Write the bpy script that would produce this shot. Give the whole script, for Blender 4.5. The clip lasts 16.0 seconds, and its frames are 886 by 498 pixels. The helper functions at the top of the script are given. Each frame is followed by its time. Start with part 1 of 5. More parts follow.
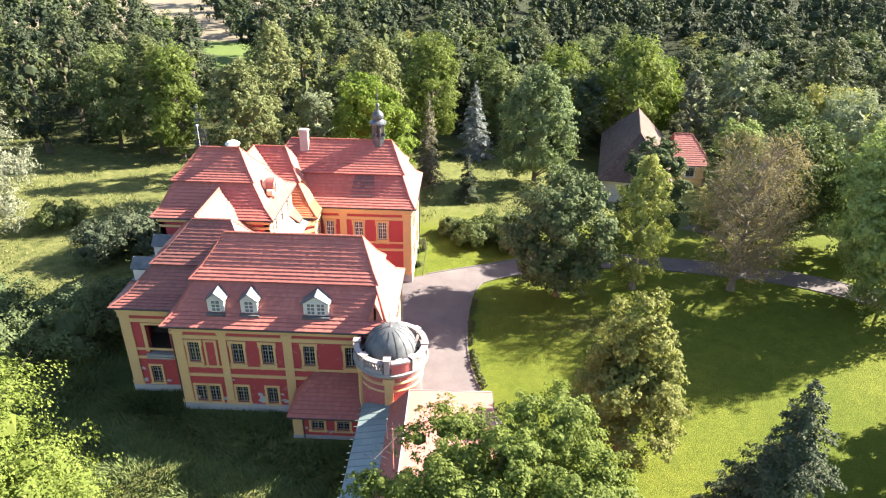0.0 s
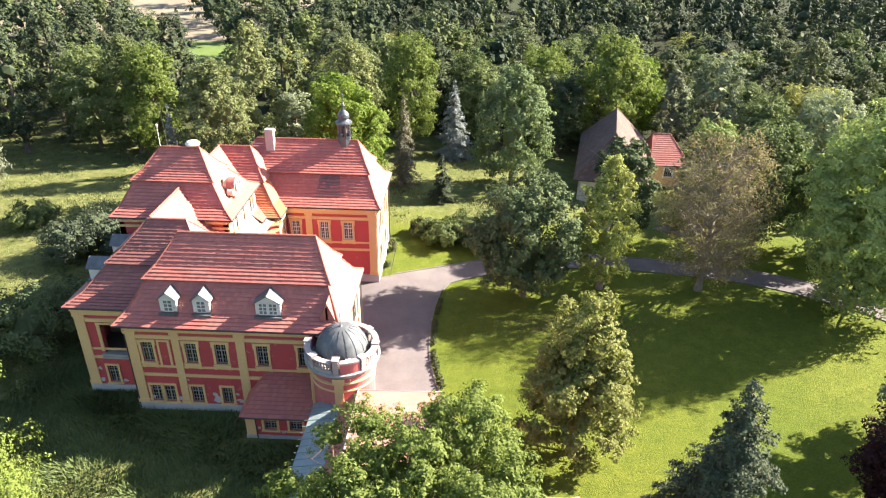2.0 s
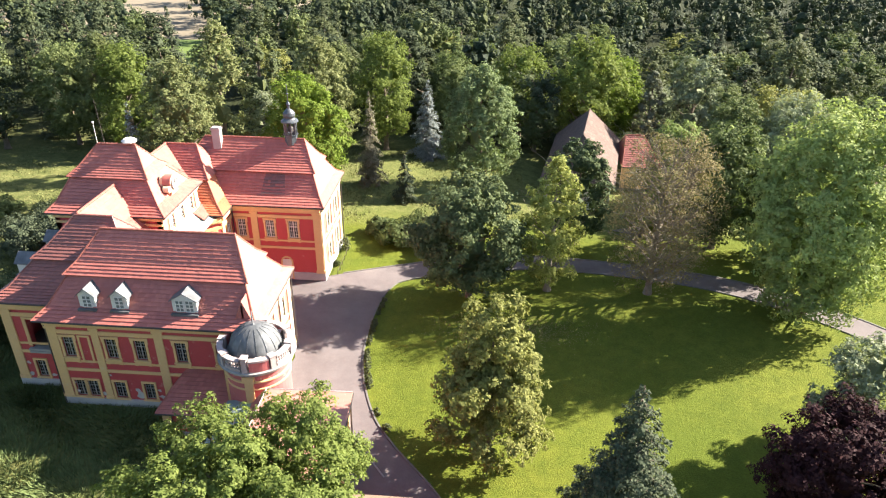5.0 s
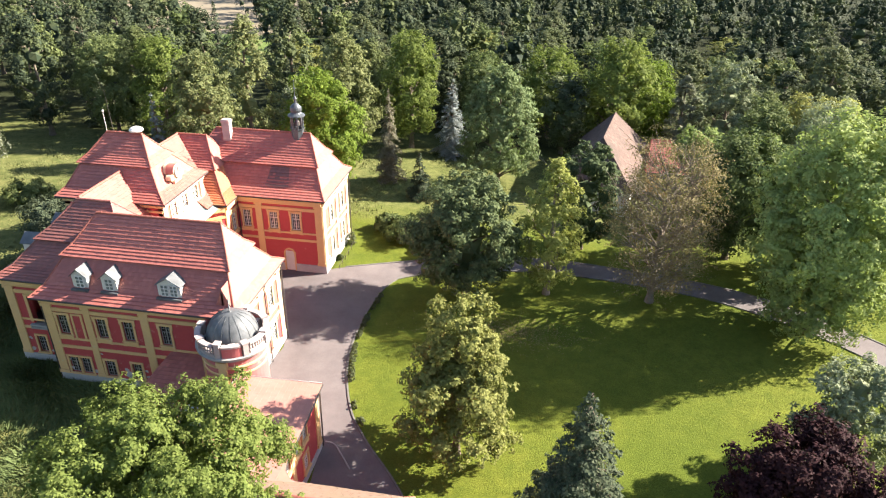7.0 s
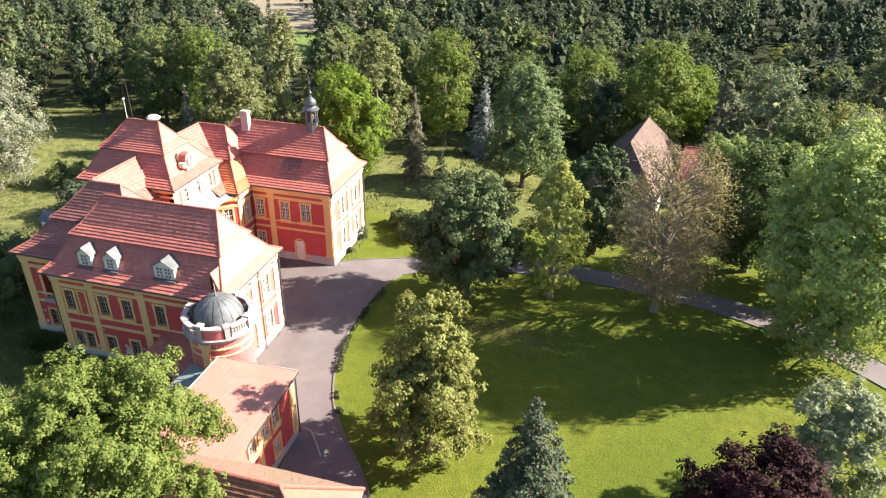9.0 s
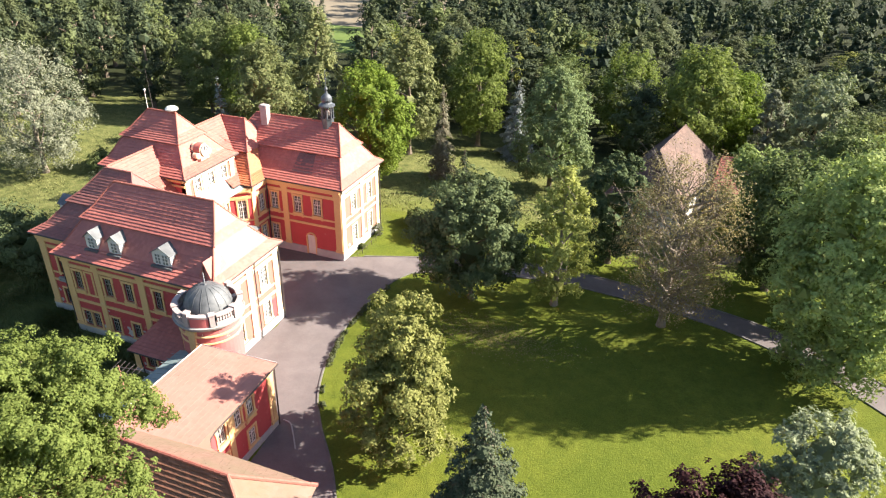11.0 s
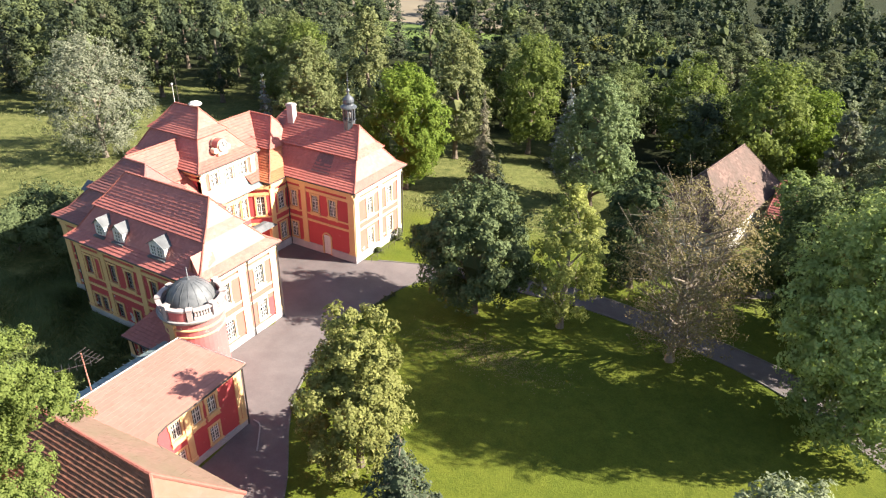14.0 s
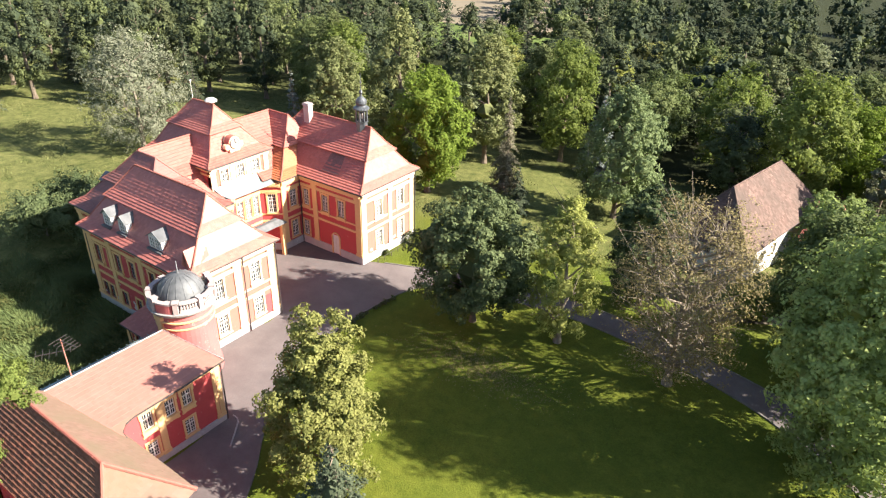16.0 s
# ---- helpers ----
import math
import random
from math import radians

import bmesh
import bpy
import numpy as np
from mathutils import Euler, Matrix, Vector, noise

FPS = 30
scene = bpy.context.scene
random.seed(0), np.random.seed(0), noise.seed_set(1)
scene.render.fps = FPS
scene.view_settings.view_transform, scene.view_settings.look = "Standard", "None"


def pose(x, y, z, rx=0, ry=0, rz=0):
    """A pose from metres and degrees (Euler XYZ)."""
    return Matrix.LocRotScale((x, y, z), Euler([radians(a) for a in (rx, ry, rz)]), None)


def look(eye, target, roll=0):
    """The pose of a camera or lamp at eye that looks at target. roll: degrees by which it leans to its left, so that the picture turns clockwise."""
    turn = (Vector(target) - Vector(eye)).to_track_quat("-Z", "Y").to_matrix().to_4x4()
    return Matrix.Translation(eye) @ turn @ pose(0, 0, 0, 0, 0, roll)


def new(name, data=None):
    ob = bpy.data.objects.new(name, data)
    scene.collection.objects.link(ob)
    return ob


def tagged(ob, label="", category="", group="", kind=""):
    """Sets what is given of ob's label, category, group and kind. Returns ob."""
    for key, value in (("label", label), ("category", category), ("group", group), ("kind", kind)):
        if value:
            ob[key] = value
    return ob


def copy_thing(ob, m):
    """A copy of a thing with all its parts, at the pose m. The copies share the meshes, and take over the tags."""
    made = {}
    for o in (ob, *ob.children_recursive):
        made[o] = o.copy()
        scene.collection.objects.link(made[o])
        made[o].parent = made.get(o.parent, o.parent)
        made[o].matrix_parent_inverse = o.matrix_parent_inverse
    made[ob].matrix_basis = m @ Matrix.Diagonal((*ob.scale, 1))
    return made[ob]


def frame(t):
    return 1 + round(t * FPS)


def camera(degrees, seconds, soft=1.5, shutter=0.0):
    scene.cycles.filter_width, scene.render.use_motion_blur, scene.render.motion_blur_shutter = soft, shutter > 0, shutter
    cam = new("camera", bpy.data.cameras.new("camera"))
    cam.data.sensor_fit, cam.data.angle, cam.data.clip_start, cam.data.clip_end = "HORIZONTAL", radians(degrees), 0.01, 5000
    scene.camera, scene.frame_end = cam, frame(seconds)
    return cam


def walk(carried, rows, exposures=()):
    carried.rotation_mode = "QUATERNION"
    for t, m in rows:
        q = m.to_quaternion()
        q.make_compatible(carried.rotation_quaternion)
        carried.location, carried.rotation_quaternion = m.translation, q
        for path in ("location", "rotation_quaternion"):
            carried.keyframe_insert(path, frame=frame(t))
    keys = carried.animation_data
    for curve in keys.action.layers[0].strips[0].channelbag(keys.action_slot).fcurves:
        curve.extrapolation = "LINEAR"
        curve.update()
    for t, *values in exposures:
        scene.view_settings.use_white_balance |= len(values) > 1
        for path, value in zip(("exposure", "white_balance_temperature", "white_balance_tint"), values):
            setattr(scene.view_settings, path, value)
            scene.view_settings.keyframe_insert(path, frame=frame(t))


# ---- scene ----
cam = camera(66.0, 16.0, 1.2)
METRES, EYE, TILT, LEAN, TURN = 42.0, 36.0, 0.0, 0.0, 2.1
ROWS = [
    (0.0, 0.0, 0.0, 0.0, 0.4, -27.81, -0.76),
    (0.5, 0.0181, -0.0007, -0.0008, 0.43, -27.78, -0.77),
    (1.0, 0.0379, -0.0008, -0.0011, 0.47, -27.79, -0.76),
    (1.5, 0.0594, 0.0001, -0.0005, 0.49, -27.79, -0.75),
    (2.0, 0.0826, 0.0013, -0.0003, 0.49, -27.78, -0.74),
    (2.5, 0.1074, 0.0024, -0.0003, 0.5, -27.78, -0.75),
    (3.0, 0.1341, 0.004, 0.0004, 0.51, -27.78, -0.73),
    (3.5, 0.1623, 0.0054, 0.0003, 0.57, -27.79, -0.73),
    (4.0, 0.1916, 0.0068, 0.0003, 0.79, -27.79, -0.71),
    (6.5, 0.3495, 0.0157, -0.0009, 5.8, -27.88, -0.75),
    (7.0, 0.3832, 0.0176, -0.0009, 7.28, -27.89, -0.77),
    (7.5, 0.4177, 0.0196, -0.0011, 8.79, -27.9, -0.8),
    (8.0, 0.4521, 0.0229, -0.0014, 10.28, -27.92, -0.82),
    (8.5, 0.4861, 0.0281, -0.001, 11.76, -27.97, -0.85),
    (9.0, 0.5195, 0.0354, -0.0005, 13.23, -28.0, -0.88),
    (11.5, 0.6748, 0.0992, 0.0036, 20.7, -28.26, -1.01),
    (12.0, 0.7022, 0.1183, 0.0045, 22.14, -28.29, -1.02),
    (12.5, 0.7283, 0.1389, 0.0055, 23.62, -28.31, -1.06),
    (13.0, 0.7551, 0.1604, 0.0065, 25.1, -28.34, -1.07),
    (13.5, 0.7816, 0.1825, 0.0076, 26.59, -28.36, -1.08),
    (14.0, 0.8084, 0.2043, 0.0089, 28.08, -28.38, -1.06),
    (14.5, 0.8353, 0.2265, 0.0102, 29.56, -28.4, -1.07),
    (15.0, 0.8627, 0.2489, 0.0117, 31.07, -28.42, -1.12),
    (15.5, 0.8896, 0.2711, 0.013, 32.54, -28.43, -1.16),
    (16.0, 0.9157, 0.2943, 0.0141, 34.06, -28.44, -1.18),
]
walk(cam, [(t, pose(0, 0, EYE, TILT, LEAN, TURN) @ pose(METRES * x, METRES * y, METRES * z, 90 + pitch, roll, yaw)) for t, x, y, z, yaw, pitch, roll in ROWS],
     exposures=[(0, 2.66), (4.0, 2.5), (9.0, 2.24), (16.0, 2.08)])

# ---- world, sun, exposure ----
SUN_AZ, SUN_EL = math.atan2(0.397, 0.918), radians(31.0)
TO_SUN = Vector((math.cos(SUN_AZ) * math.cos(SUN_EL), math.sin(SUN_AZ) * math.cos(SUN_EL), math.sin(SUN_EL)))
world = bpy.data.worlds.new("world")
scene.world = world
world.use_nodes = True
wn = world.node_tree
sky = wn.nodes.new("ShaderNodeTexSky")
sky.sky_type = "NISHITA"
sky.sun_disc = False
sky.sun_elevation = SUN_EL
sky.sun_rotation = math.pi / 2 - SUN_AZ
sky.air_density, sky.dust_density = 1.0, 1.0
wn.links.new(sky.outputs[0], wn.nodes["Background"].inputs[0])
wn.nodes["Background"].inputs[1].default_value = 0.06
sun = new("sun", bpy.data.lights.new("sun", "SUN"))
sun.data.energy, sun.data.angle, sun.data.color = 5.0, radians(0.6), (1.0, 0.91, 0.77)
sun.matrix_world = look(TO_SUN * 200, (0, 0, 0))

# ---- materials ----


def nodes(name, rough=0.8, metal=0.0, spec=0.3):
    m = bpy.data.materials.new(name)
    m.use_nodes = True
    nt = m.node_tree
    b = nt.nodes["Principled BSDF"]
    b.inputs["Roughness"].default_value = rough
    b.inputs["Metallic"].default_value = metal
    b.inputs["Specular IOR Level"].default_value = spec
    return m, nt, b


def add(nt, kind, **vals):
    n = nt.nodes.new(kind)
    for k, v in vals.items():
        n.inputs[k].default_value = v
    return n


def noise_tex(nt, scale, detail=4.0, rough=0.6, coord=None):
    n = add(nt, "ShaderNodeTexNoise", Scale=scale, Detail=detail, Roughness=rough)
    if coord is not None:
        nt.links.new(coord, n.inputs["Vector"])
    return n.outputs[0]


def position(nt):
    return nt.nodes.new("ShaderNodeNewGeometry").outputs["Position"]


def ramp(nt, fac, stops):
    r = nt.nodes.new("ShaderNodeValToRGB")
    els = r.color_ramp.elements
    while len(els) < len(stops):
        els.new(0.5)
    for e, (p, c) in zip(els, stops):
        e.position, e.color = p, (*c, 1)
    nt.links.new(fac, r.inputs[0])
    return r.outputs[0]


def mix(nt, fac, a, b, mode="MIX"):
    n = nt.nodes.new("ShaderNodeMix")
    n.data_type, n.blend_type = "RGBA", mode
    for sock, v in ((n.inputs[0], fac), (n.inputs[6], a), (n.inputs[7], b)):
        if isinstance(v, (int, float)):
            sock.default_value = v
        elif isinstance(v, tuple):
            sock.default_value = (*v, 1)
        else:
            nt.links.new(v, sock)
    return n.outputs[2]


def bump(nt, b, height, strength, dist):
    n = add(nt, "ShaderNodeBump", Strength=strength, Distance=dist)
    nt.links.new(height, n.inputs["Height"])
    nt.links.new(n.outputs[0], b.inputs["Normal"])


def plaster(name, c, dirt, worn, amount=0.5, rough=0.85):
    """Painted render with broad stains, streaks, and small bare patches."""
    m, nt, b = nodes(name, rough)
    p = position(nt)
    broad = noise_tex(nt, 0.45, 5, 0.65, p)
    fine = noise_tex(nt, 6.0, 4, 0.7, p)
    col = mix(nt, ramp(nt, broad, [(0.35, (0, 0, 0)), (0.75, (amount,) * 3)]), c, dirt)
    col = mix(nt, ramp(nt, noise_tex(nt, 1.7, 6, 0.75, p), [(0.61, (0, 0, 0)), (0.65, (0.8,) * 3)]), col, worn)
    col = mix(nt, 0.25, col, ramp(nt, fine, [(0.3, (0.6,) * 3), (0.7, (1.0,) * 3)]), "MULTIPLY")
    nt.links.new(col, b.inputs["Base Color"])
    bump(nt, b, fine, 0.3, 0.02)
    return m


RED = plaster("red_render", (0.48, 0.077, 0.08), (0.39, 0.063, 0.072), (0.5, 0.18, 0.16), 0.7)
YELLOW = plaster("ochre_render", (0.69, 0.445, 0.215), (0.59, 0.37, 0.18), (0.62, 0.48, 0.3), 0.5)
PLINTH = plaster("plinth_stone", (0.46, 0.44, 0.44), (0.27, 0.26, 0.27), (0.6, 0.58, 0.56), 0.7)
BARE = plaster("bare_plaster", (0.5, 0.46, 0.45), (0.38, 0.34, 0.34), (0.42, 0.3, 0.28), 0.6)
PINK = plaster("faded_pink_render", (0.47, 0.14, 0.135), (0.38, 0.1, 0.105), (0.55, 0.38, 0.34), 0.8)
WHITE = plaster("white_paint", (0.7, 0.68, 0.64), (0.5, 0.47, 0.44), (0.45, 0.42, 0.4), 0.5, 0.6)
OLDWHITE = plaster("weathered_pale_stone", (0.4, 0.34, 0.33), (0.25, 0.2, 0.2), (0.42, 0.25, 0.23), 0.7)
# lightened copies of RED and YELLOW: glare on the east fronts is in the colour
SUNLITRED = plaster("sunlit_red_render", (0.34, 0.142, 0.118), (0.32, 0.125, 0.09), (0.38, 0.19, 0.16), 0.7)
SUNLITOCHRE = plaster("sunlit_ochre_render", (0.66, 0.54, 0.37), (0.58, 0.46, 0.3), (0.62, 0.5, 0.36), 0.5)
DARKIN = plaster("dark_room_plaster", (0.12, 0.1, 0.09), (0.07, 0.06, 0.05), (0.1, 0.09, 0.08))


def tile_material(name, stops, dark, moss=0.15, rough=0.55, spec=0.55):
    m, nt, b = nodes(name, rough, 0, spec)
    g = nt.nodes.new("ShaderNodeNewGeometry")
    col = ramp(nt, g.outputs["Random Per Island"], stops)
    p = g.outputs["Position"]
    col = mix(nt, ramp(nt, noise_tex(nt, 0.35, 6, 0.7, p), [(0.36, (0, 0, 0)), (0.68, (0.85,) * 3)]), col, dark)
    col = mix(nt, ramp(nt, noise_tex(nt, 1.1, 5, 0.7, p), [(0.5, (0, 0, 0)), (0.68, (0.5,) * 3)]), col, dark)
    col = mix(nt, ramp(nt, noise_tex(nt, 2.6, 5, 0.75, p), [(0.62, (0, 0, 0)), (0.72, (moss * 3,) * 3)]), col, (0.13, 0.11, 0.09))
    nt.links.new(col, b.inputs["Base Color"])
    bump(nt, b, noise_tex(nt, 9, 3, 0.6, p), 0.35, 0.02)
    return m


TILE = tile_material("clay_tile", [(0.0, (0.33, 0.1, 0.078)), (0.5, (0.4, 0.124, 0.096)), (1.0, (0.46, 0.152, 0.118))], (0.31, 0.1, 0.084), 0.2)
AGEDTILE = tile_material("aged_clay_tile", [(0.0, (0.2, 0.072, 0.062)), (0.5, (0.25, 0.088, 0.072)), (1.0, (0.3, 0.105, 0.085))], (0.17, 0.068, 0.06), 0.3)
ORANGETILE = tile_material("orange_clay_tile", [(0.0, (0.42, 0.135, 0.06)), (0.5, (0.46, 0.15, 0.068)), (1.0, (0.5, 0.175, 0.08))], (0.38, 0.12, 0.06))
SOOTTILE = tile_material("sooty_clay_tile", [(0.0, (0.15, 0.075, 0.068)), (0.5, (0.19, 0.085, 0.075)), (1.0, (0.27, 0.1, 0.085))], (0.13, 0.07, 0.065))
OLDTILE = tile_material("old_clay_tile", [(0.0, (0.19, 0.08, 0.052)), (0.5, (0.265, 0.105, 0.066)), (1.0, (0.33, 0.14, 0.088))], (0.14, 0.085, 0.06), 0.4, 0.8, 0.2)

WORNTILE = tile_material("worn_mossy_tile", [(0.0, (0.18, 0.11, 0.085)), (0.5, (0.2, 0.122, 0.096)), (1.0, (0.22, 0.135, 0.107))], (0.165, 0.125, 0.085), 0.3, 0.85, 0.2)
SALMON = tile_material("faded_salmon_tile", [(0.0, (0.345, 0.158, 0.128)), (0.5, (0.365, 0.168, 0.137)), (1.0, (0.385, 0.178, 0.146))], (0.33, 0.145, 0.115), 0.05, 0.6, 0.3)
BARNTILE = tile_material("faded_clay_tile", [(0.0, (0.105, 0.068, 0.058)), (0.5, (0.15, 0.096, 0.083)), (1.0, (0.195, 0.13, 0.112))], (0.085, 0.066, 0.058), 0.2, 0.85, 0.15)


def plain(name, c, c2, scale=2.0, rough=0.6, metal=0.0, b_str=0.15):
    m, nt, b = nodes(name, rough, metal)
    p = position(nt)
    n = noise_tex(nt, scale, 5, 0.65, p)
    nt.links.new(mix(nt, ramp(nt, n, [(0.3, (0, 0, 0)), (0.7, (1, 1, 1))]), c, c2), b.inputs["Base Color"])
    bump(nt, b, noise_tex(nt, scale * 7, 3, 0.6, p), b_str, 0.02)
    return m


DARKLEAD = plain("dark_lead_sheet", (0.055, 0.06, 0.07), (0.13, 0.14, 0.155), 1.5, 0.4, 0.35)
LEAD = plain("lead_sheet", (0.075, 0.08, 0.086), (0.155, 0.16, 0.17), 1.2, 0.55, 0.2)
COPPER = plain("green_grey_sheet_metal", (0.2, 0.26, 0.27), (0.28, 0.33, 0.33), 0.9, 0.5, 0.35)
REDSHEET = plain("faded_red_sheet_roof", (0.385, 0.185, 0.142), (0.31, 0.142, 0.108), 0.5, 0.5)
STONE = plain("grey_stone", (0.34, 0.33, 0.32), (0.24, 0.235, 0.23), 2.5, 0.85)
KERB = plain("dark_kerb_stone", (0.1, 0.095, 0.09), (0.16, 0.15, 0.14), 2.0, 0.9)
GUTTER = plain("dark_gutter_metal", (0.06, 0.05, 0.05), (0.1, 0.085, 0.08), 3, 0.5, 0.4)
MORTAR = plain("ridge_tile_mortar", (0.34, 0.118, 0.09), (0.27, 0.09, 0.07), 2.2, 0.8)
BARK = plain("bark", (0.10, 0.075, 0.055), (0.17, 0.14, 0.11), 3, 0.95, 0, 0.6)
PALEBARK = plain("pale_bark", (0.25, 0.21, 0.17), (0.16, 0.13, 0.1), 3, 0.95, 0, 0.6)
DARKWOOD = plain("dark_window_wood", (0.2, 0.19, 0.18), (0.3, 0.28, 0.26), 6, 0.6)

GLASS, _nt, _b = nodes("window_glass", 0.06, 0.0, 0.6)
_b.inputs["Base Color"].default_value = (0.012, 0.014, 0.018, 1)
GLASS_BUMP = noise_tex(_nt, 2.0, 2, 0.5, position(_nt))
bump(_nt, _b, GLASS_BUMP, 0.08, 0.02)

# panes of white-framed windows: grey sky reflection put into the base colour
SKYPANE, _nt, _b = nodes("sky_toned_window_glass", 0.12, 0.0, 0.5)
_p = position(_nt)
_nt.links.new(ramp(_nt, noise_tex(_nt, 2.5, 3, 0.6, _p), [(0.35, (0.018, 0.021, 0.026)), (0.7, (0.05, 0.054, 0.06))]), _b.inputs["Base Color"])

# dormer glass, made pale so its colour holds the reflected sky
DORMERSKY = plain("sky_pale_dormer_pane", (0.12, 0.135, 0.13), (0.22, 0.235, 0.225), 3.0, 0.25)


def asphalt():
    m, nt, b = nodes("asphalt", 0.9)
    p = position(nt)
    col = ramp(nt, noise_tex(nt, 0.25, 6, 0.7, p), [(0.3, (0.105, 0.088, 0.09)), (0.6, (0.15, 0.128, 0.13)), (0.8, (0.18, 0.155, 0.15))])
    col = mix(nt, ramp(nt, noise_tex(nt, 1.3, 6, 0.8, p), [(0.62, (0, 0, 0)), (0.7, (0.5,) * 3)]), col, (0.085, 0.075, 0.075))
    col = mix(nt, 0.35, col, ramp(nt, noise_tex(nt, 14, 3, 0.7, p), [(0.3, (0.55,) * 3), (0.7, (1,) * 3)]), "MULTIPLY")
    nt.links.new(col, b.inputs["Base Color"])
    bump(nt, b, noise_tex(nt, 20, 3, 0.7, p), 0.3, 0.02)
    return m


ASPHALT = asphalt()


def grass_ground():
    """Mown bright lawn in the east, rough pale meadow in the west, leaf litter under the woods in the north."""
    m, nt, b = nodes("grass_ground", 0.95, 0, 0.1)
    p = position(nt)
    sep = nt.nodes.new("ShaderNodeSeparateXYZ")
    nt.links.new(p, sep.inputs[0])
    broad = noise_tex(nt, 0.09, 6, 0.65, p)
    mid = noise_tex(nt, 0.8, 6, 0.75, p)
    fine = noise_tex(nt, 7, 4, 0.8, p)
    lawn = mix(nt, ramp(nt, broad, [(0.35, (0, 0, 0)), (0.65, (1, 1, 1))]), (0.094, 0.124, 0.017), (0.14, 0.158, 0.024))
    lawn = mix(nt, ramp(nt, mid, [(0.42, (0, 0, 0)), (0.7, (0.75,) * 3)]), lawn, (0.072, 0.1, 0.014))
    meadow = mix(nt, ramp(nt, mid, [(0.3, (0, 0, 0)), (0.7, (1, 1, 1))]), (0.054, 0.076, 0.02), (0.195, 0.195, 0.076))
    wob = add(nt, "ShaderNodeMath")
    wob.operation = "MULTIPLY_ADD"
    nt.links.new(broad, wob.inputs[0])
    wob.inputs[1].default_value = 14
    nt.links.new(sep.outputs[0], wob.inputs[2])
    west = add(nt, "ShaderNodeMapRange")
    nt.links.new(wob.outputs[0], west.inputs[0])
    for i, v in ((1, 2.0), (2, -4.0), (3, 0.0), (4, 1.0)):
        west.inputs[i].default_value = v
    col = mix(nt, west.outputs[0], lawn, meadow)
    rough = add(nt, "ShaderNodeMath")
    rough.operation = "MULTIPLY_ADD"
    nt.links.new(broad, rough.inputs[0])
    rough.inputs[1].default_value = 12
    nt.links.new(sep.outputs[1], rough.inputs[2])
    beyond = add(nt, "ShaderNodeMapRange")
    nt.links.new(rough.outputs[0], beyond.inputs[0])
    for i, v in ((1, 79.0), (2, 86.0), (3, 0.0), (4, 0.9)):
        beyond.inputs[i].default_value = v
    col = mix(nt, beyond.outputs[0], col, meadow)
    woody = add(nt, "ShaderNodeMath")
    woody.operation = "MULTIPLY_ADD"
    nt.links.new(broad, woody.inputs[0])
    woody.inputs[1].default_value = 40
    nt.links.new(sep.outputs[1], woody.inputs[2])
    north = add(nt, "ShaderNodeMapRange")
    nt.links.new(woody.outputs[0], north.inputs[0])
    for i, v in ((1, 120.0), (2, 138.0), (3, 0.0), (4, 1.0)):
        north.inputs[i].default_value = v
    col = mix(nt, north.outputs[0], col, (0.026, 0.032, 0.014))
    col = mix(nt, 0.6, col, ramp(nt, fine, [(0.3, (0.5,) * 3), (0.7, (1.2,) * 3)]), "MULTIPLY")
    col = mix(nt, 0.45, col, ramp(nt, noise_tex(nt, 2.6, 5, 0.8, p), [(0.3, (0.62,) * 3), (0.68, (1.15, 1.1, 0.95))]), "MULTIPLY")
    nt.links.new(col, b.inputs["Base Color"])
    bump(nt, b, fine, 0.8, 0.12)
    return m


GRASS = grass_ground()
BLADES = plain("grass_blades", (0.085, 0.105, 0.028), (0.19, 0.19, 0.078), 0.25, 0.9)
LUSH = plain("lush_long_grass", (0.055, 0.082, 0.027), (0.112, 0.142, 0.05), 0.35, 0.9)
FIELD = plain("stubble_field", (0.2, 0.165, 0.115), (0.15, 0.125, 0.09), 0.08, 0.95)
PASTURE = plain("green_pasture", (0.075, 0.115, 0.024), (0.1, 0.14, 0.03), 0.3, 0.95)
GRAVEL = plain("sandy_gravel", (0.17, 0.135, 0.11), (0.12, 0.1, 0.085), 1.5, 0.95)


def foliage(name, dark, light, trans=0.3, tops=None):
    """Leaves: colour varies from tree to tree and from leaf to leaf; some light passes through."""
    m, nt, b = nodes(name, 0.7, 0, 0.08)
    g = nt.nodes.new("ShaderNodeNewGeometry")
    o = nt.nodes.new("ShaderNodeObjectInfo")
    f = add(nt, "ShaderNodeMath")
    f.operation = "MULTIPLY_ADD"
    nt.links.new(g.outputs["Random Per Island"], f.inputs[0])
    f.inputs[1].default_value = 0.55
    h = add(nt, "ShaderNodeMath")
    h.operation = "MULTIPLY"
    nt.links.new(o.outputs["Random"], h.inputs[0])
    h.inputs[1].default_value = 0.45
    nt.links.new(h.outputs[0], f.inputs[2])
    col = ramp(nt, f.outputs[0], [(0.05, dark), (0.95, light)])
    # random patches: tree-to-tree hue, and sunlit crowns put into the colour
    if tops:
        col = mix(nt, ramp(nt, noise_tex(nt, 0.13, 1, 0.4, g.outputs["Position"]), [(0.5, (0, 0, 0)), (0.62, (0.75,) * 3)]), col, tops)
    nt.links.new(col, b.inputs["Base Color"])
    t = nt.nodes.new("ShaderNodeBsdfTranslucent")
    nt.links.new(mix(nt, 0.5, col, (0.9, 1.0, 0.35), "MULTIPLY"), t.inputs[0])
    s = nt.nodes.new("ShaderNodeMixShader")
    s.inputs[0].default_value = trans
    nt.links.new(b.outputs[0], s.inputs[1])
    nt.links.new(t.outputs[0], s.inputs[2])
    nt.links.new(s.outputs[0], nt.nodes["Material Output"].inputs[0])
    return m


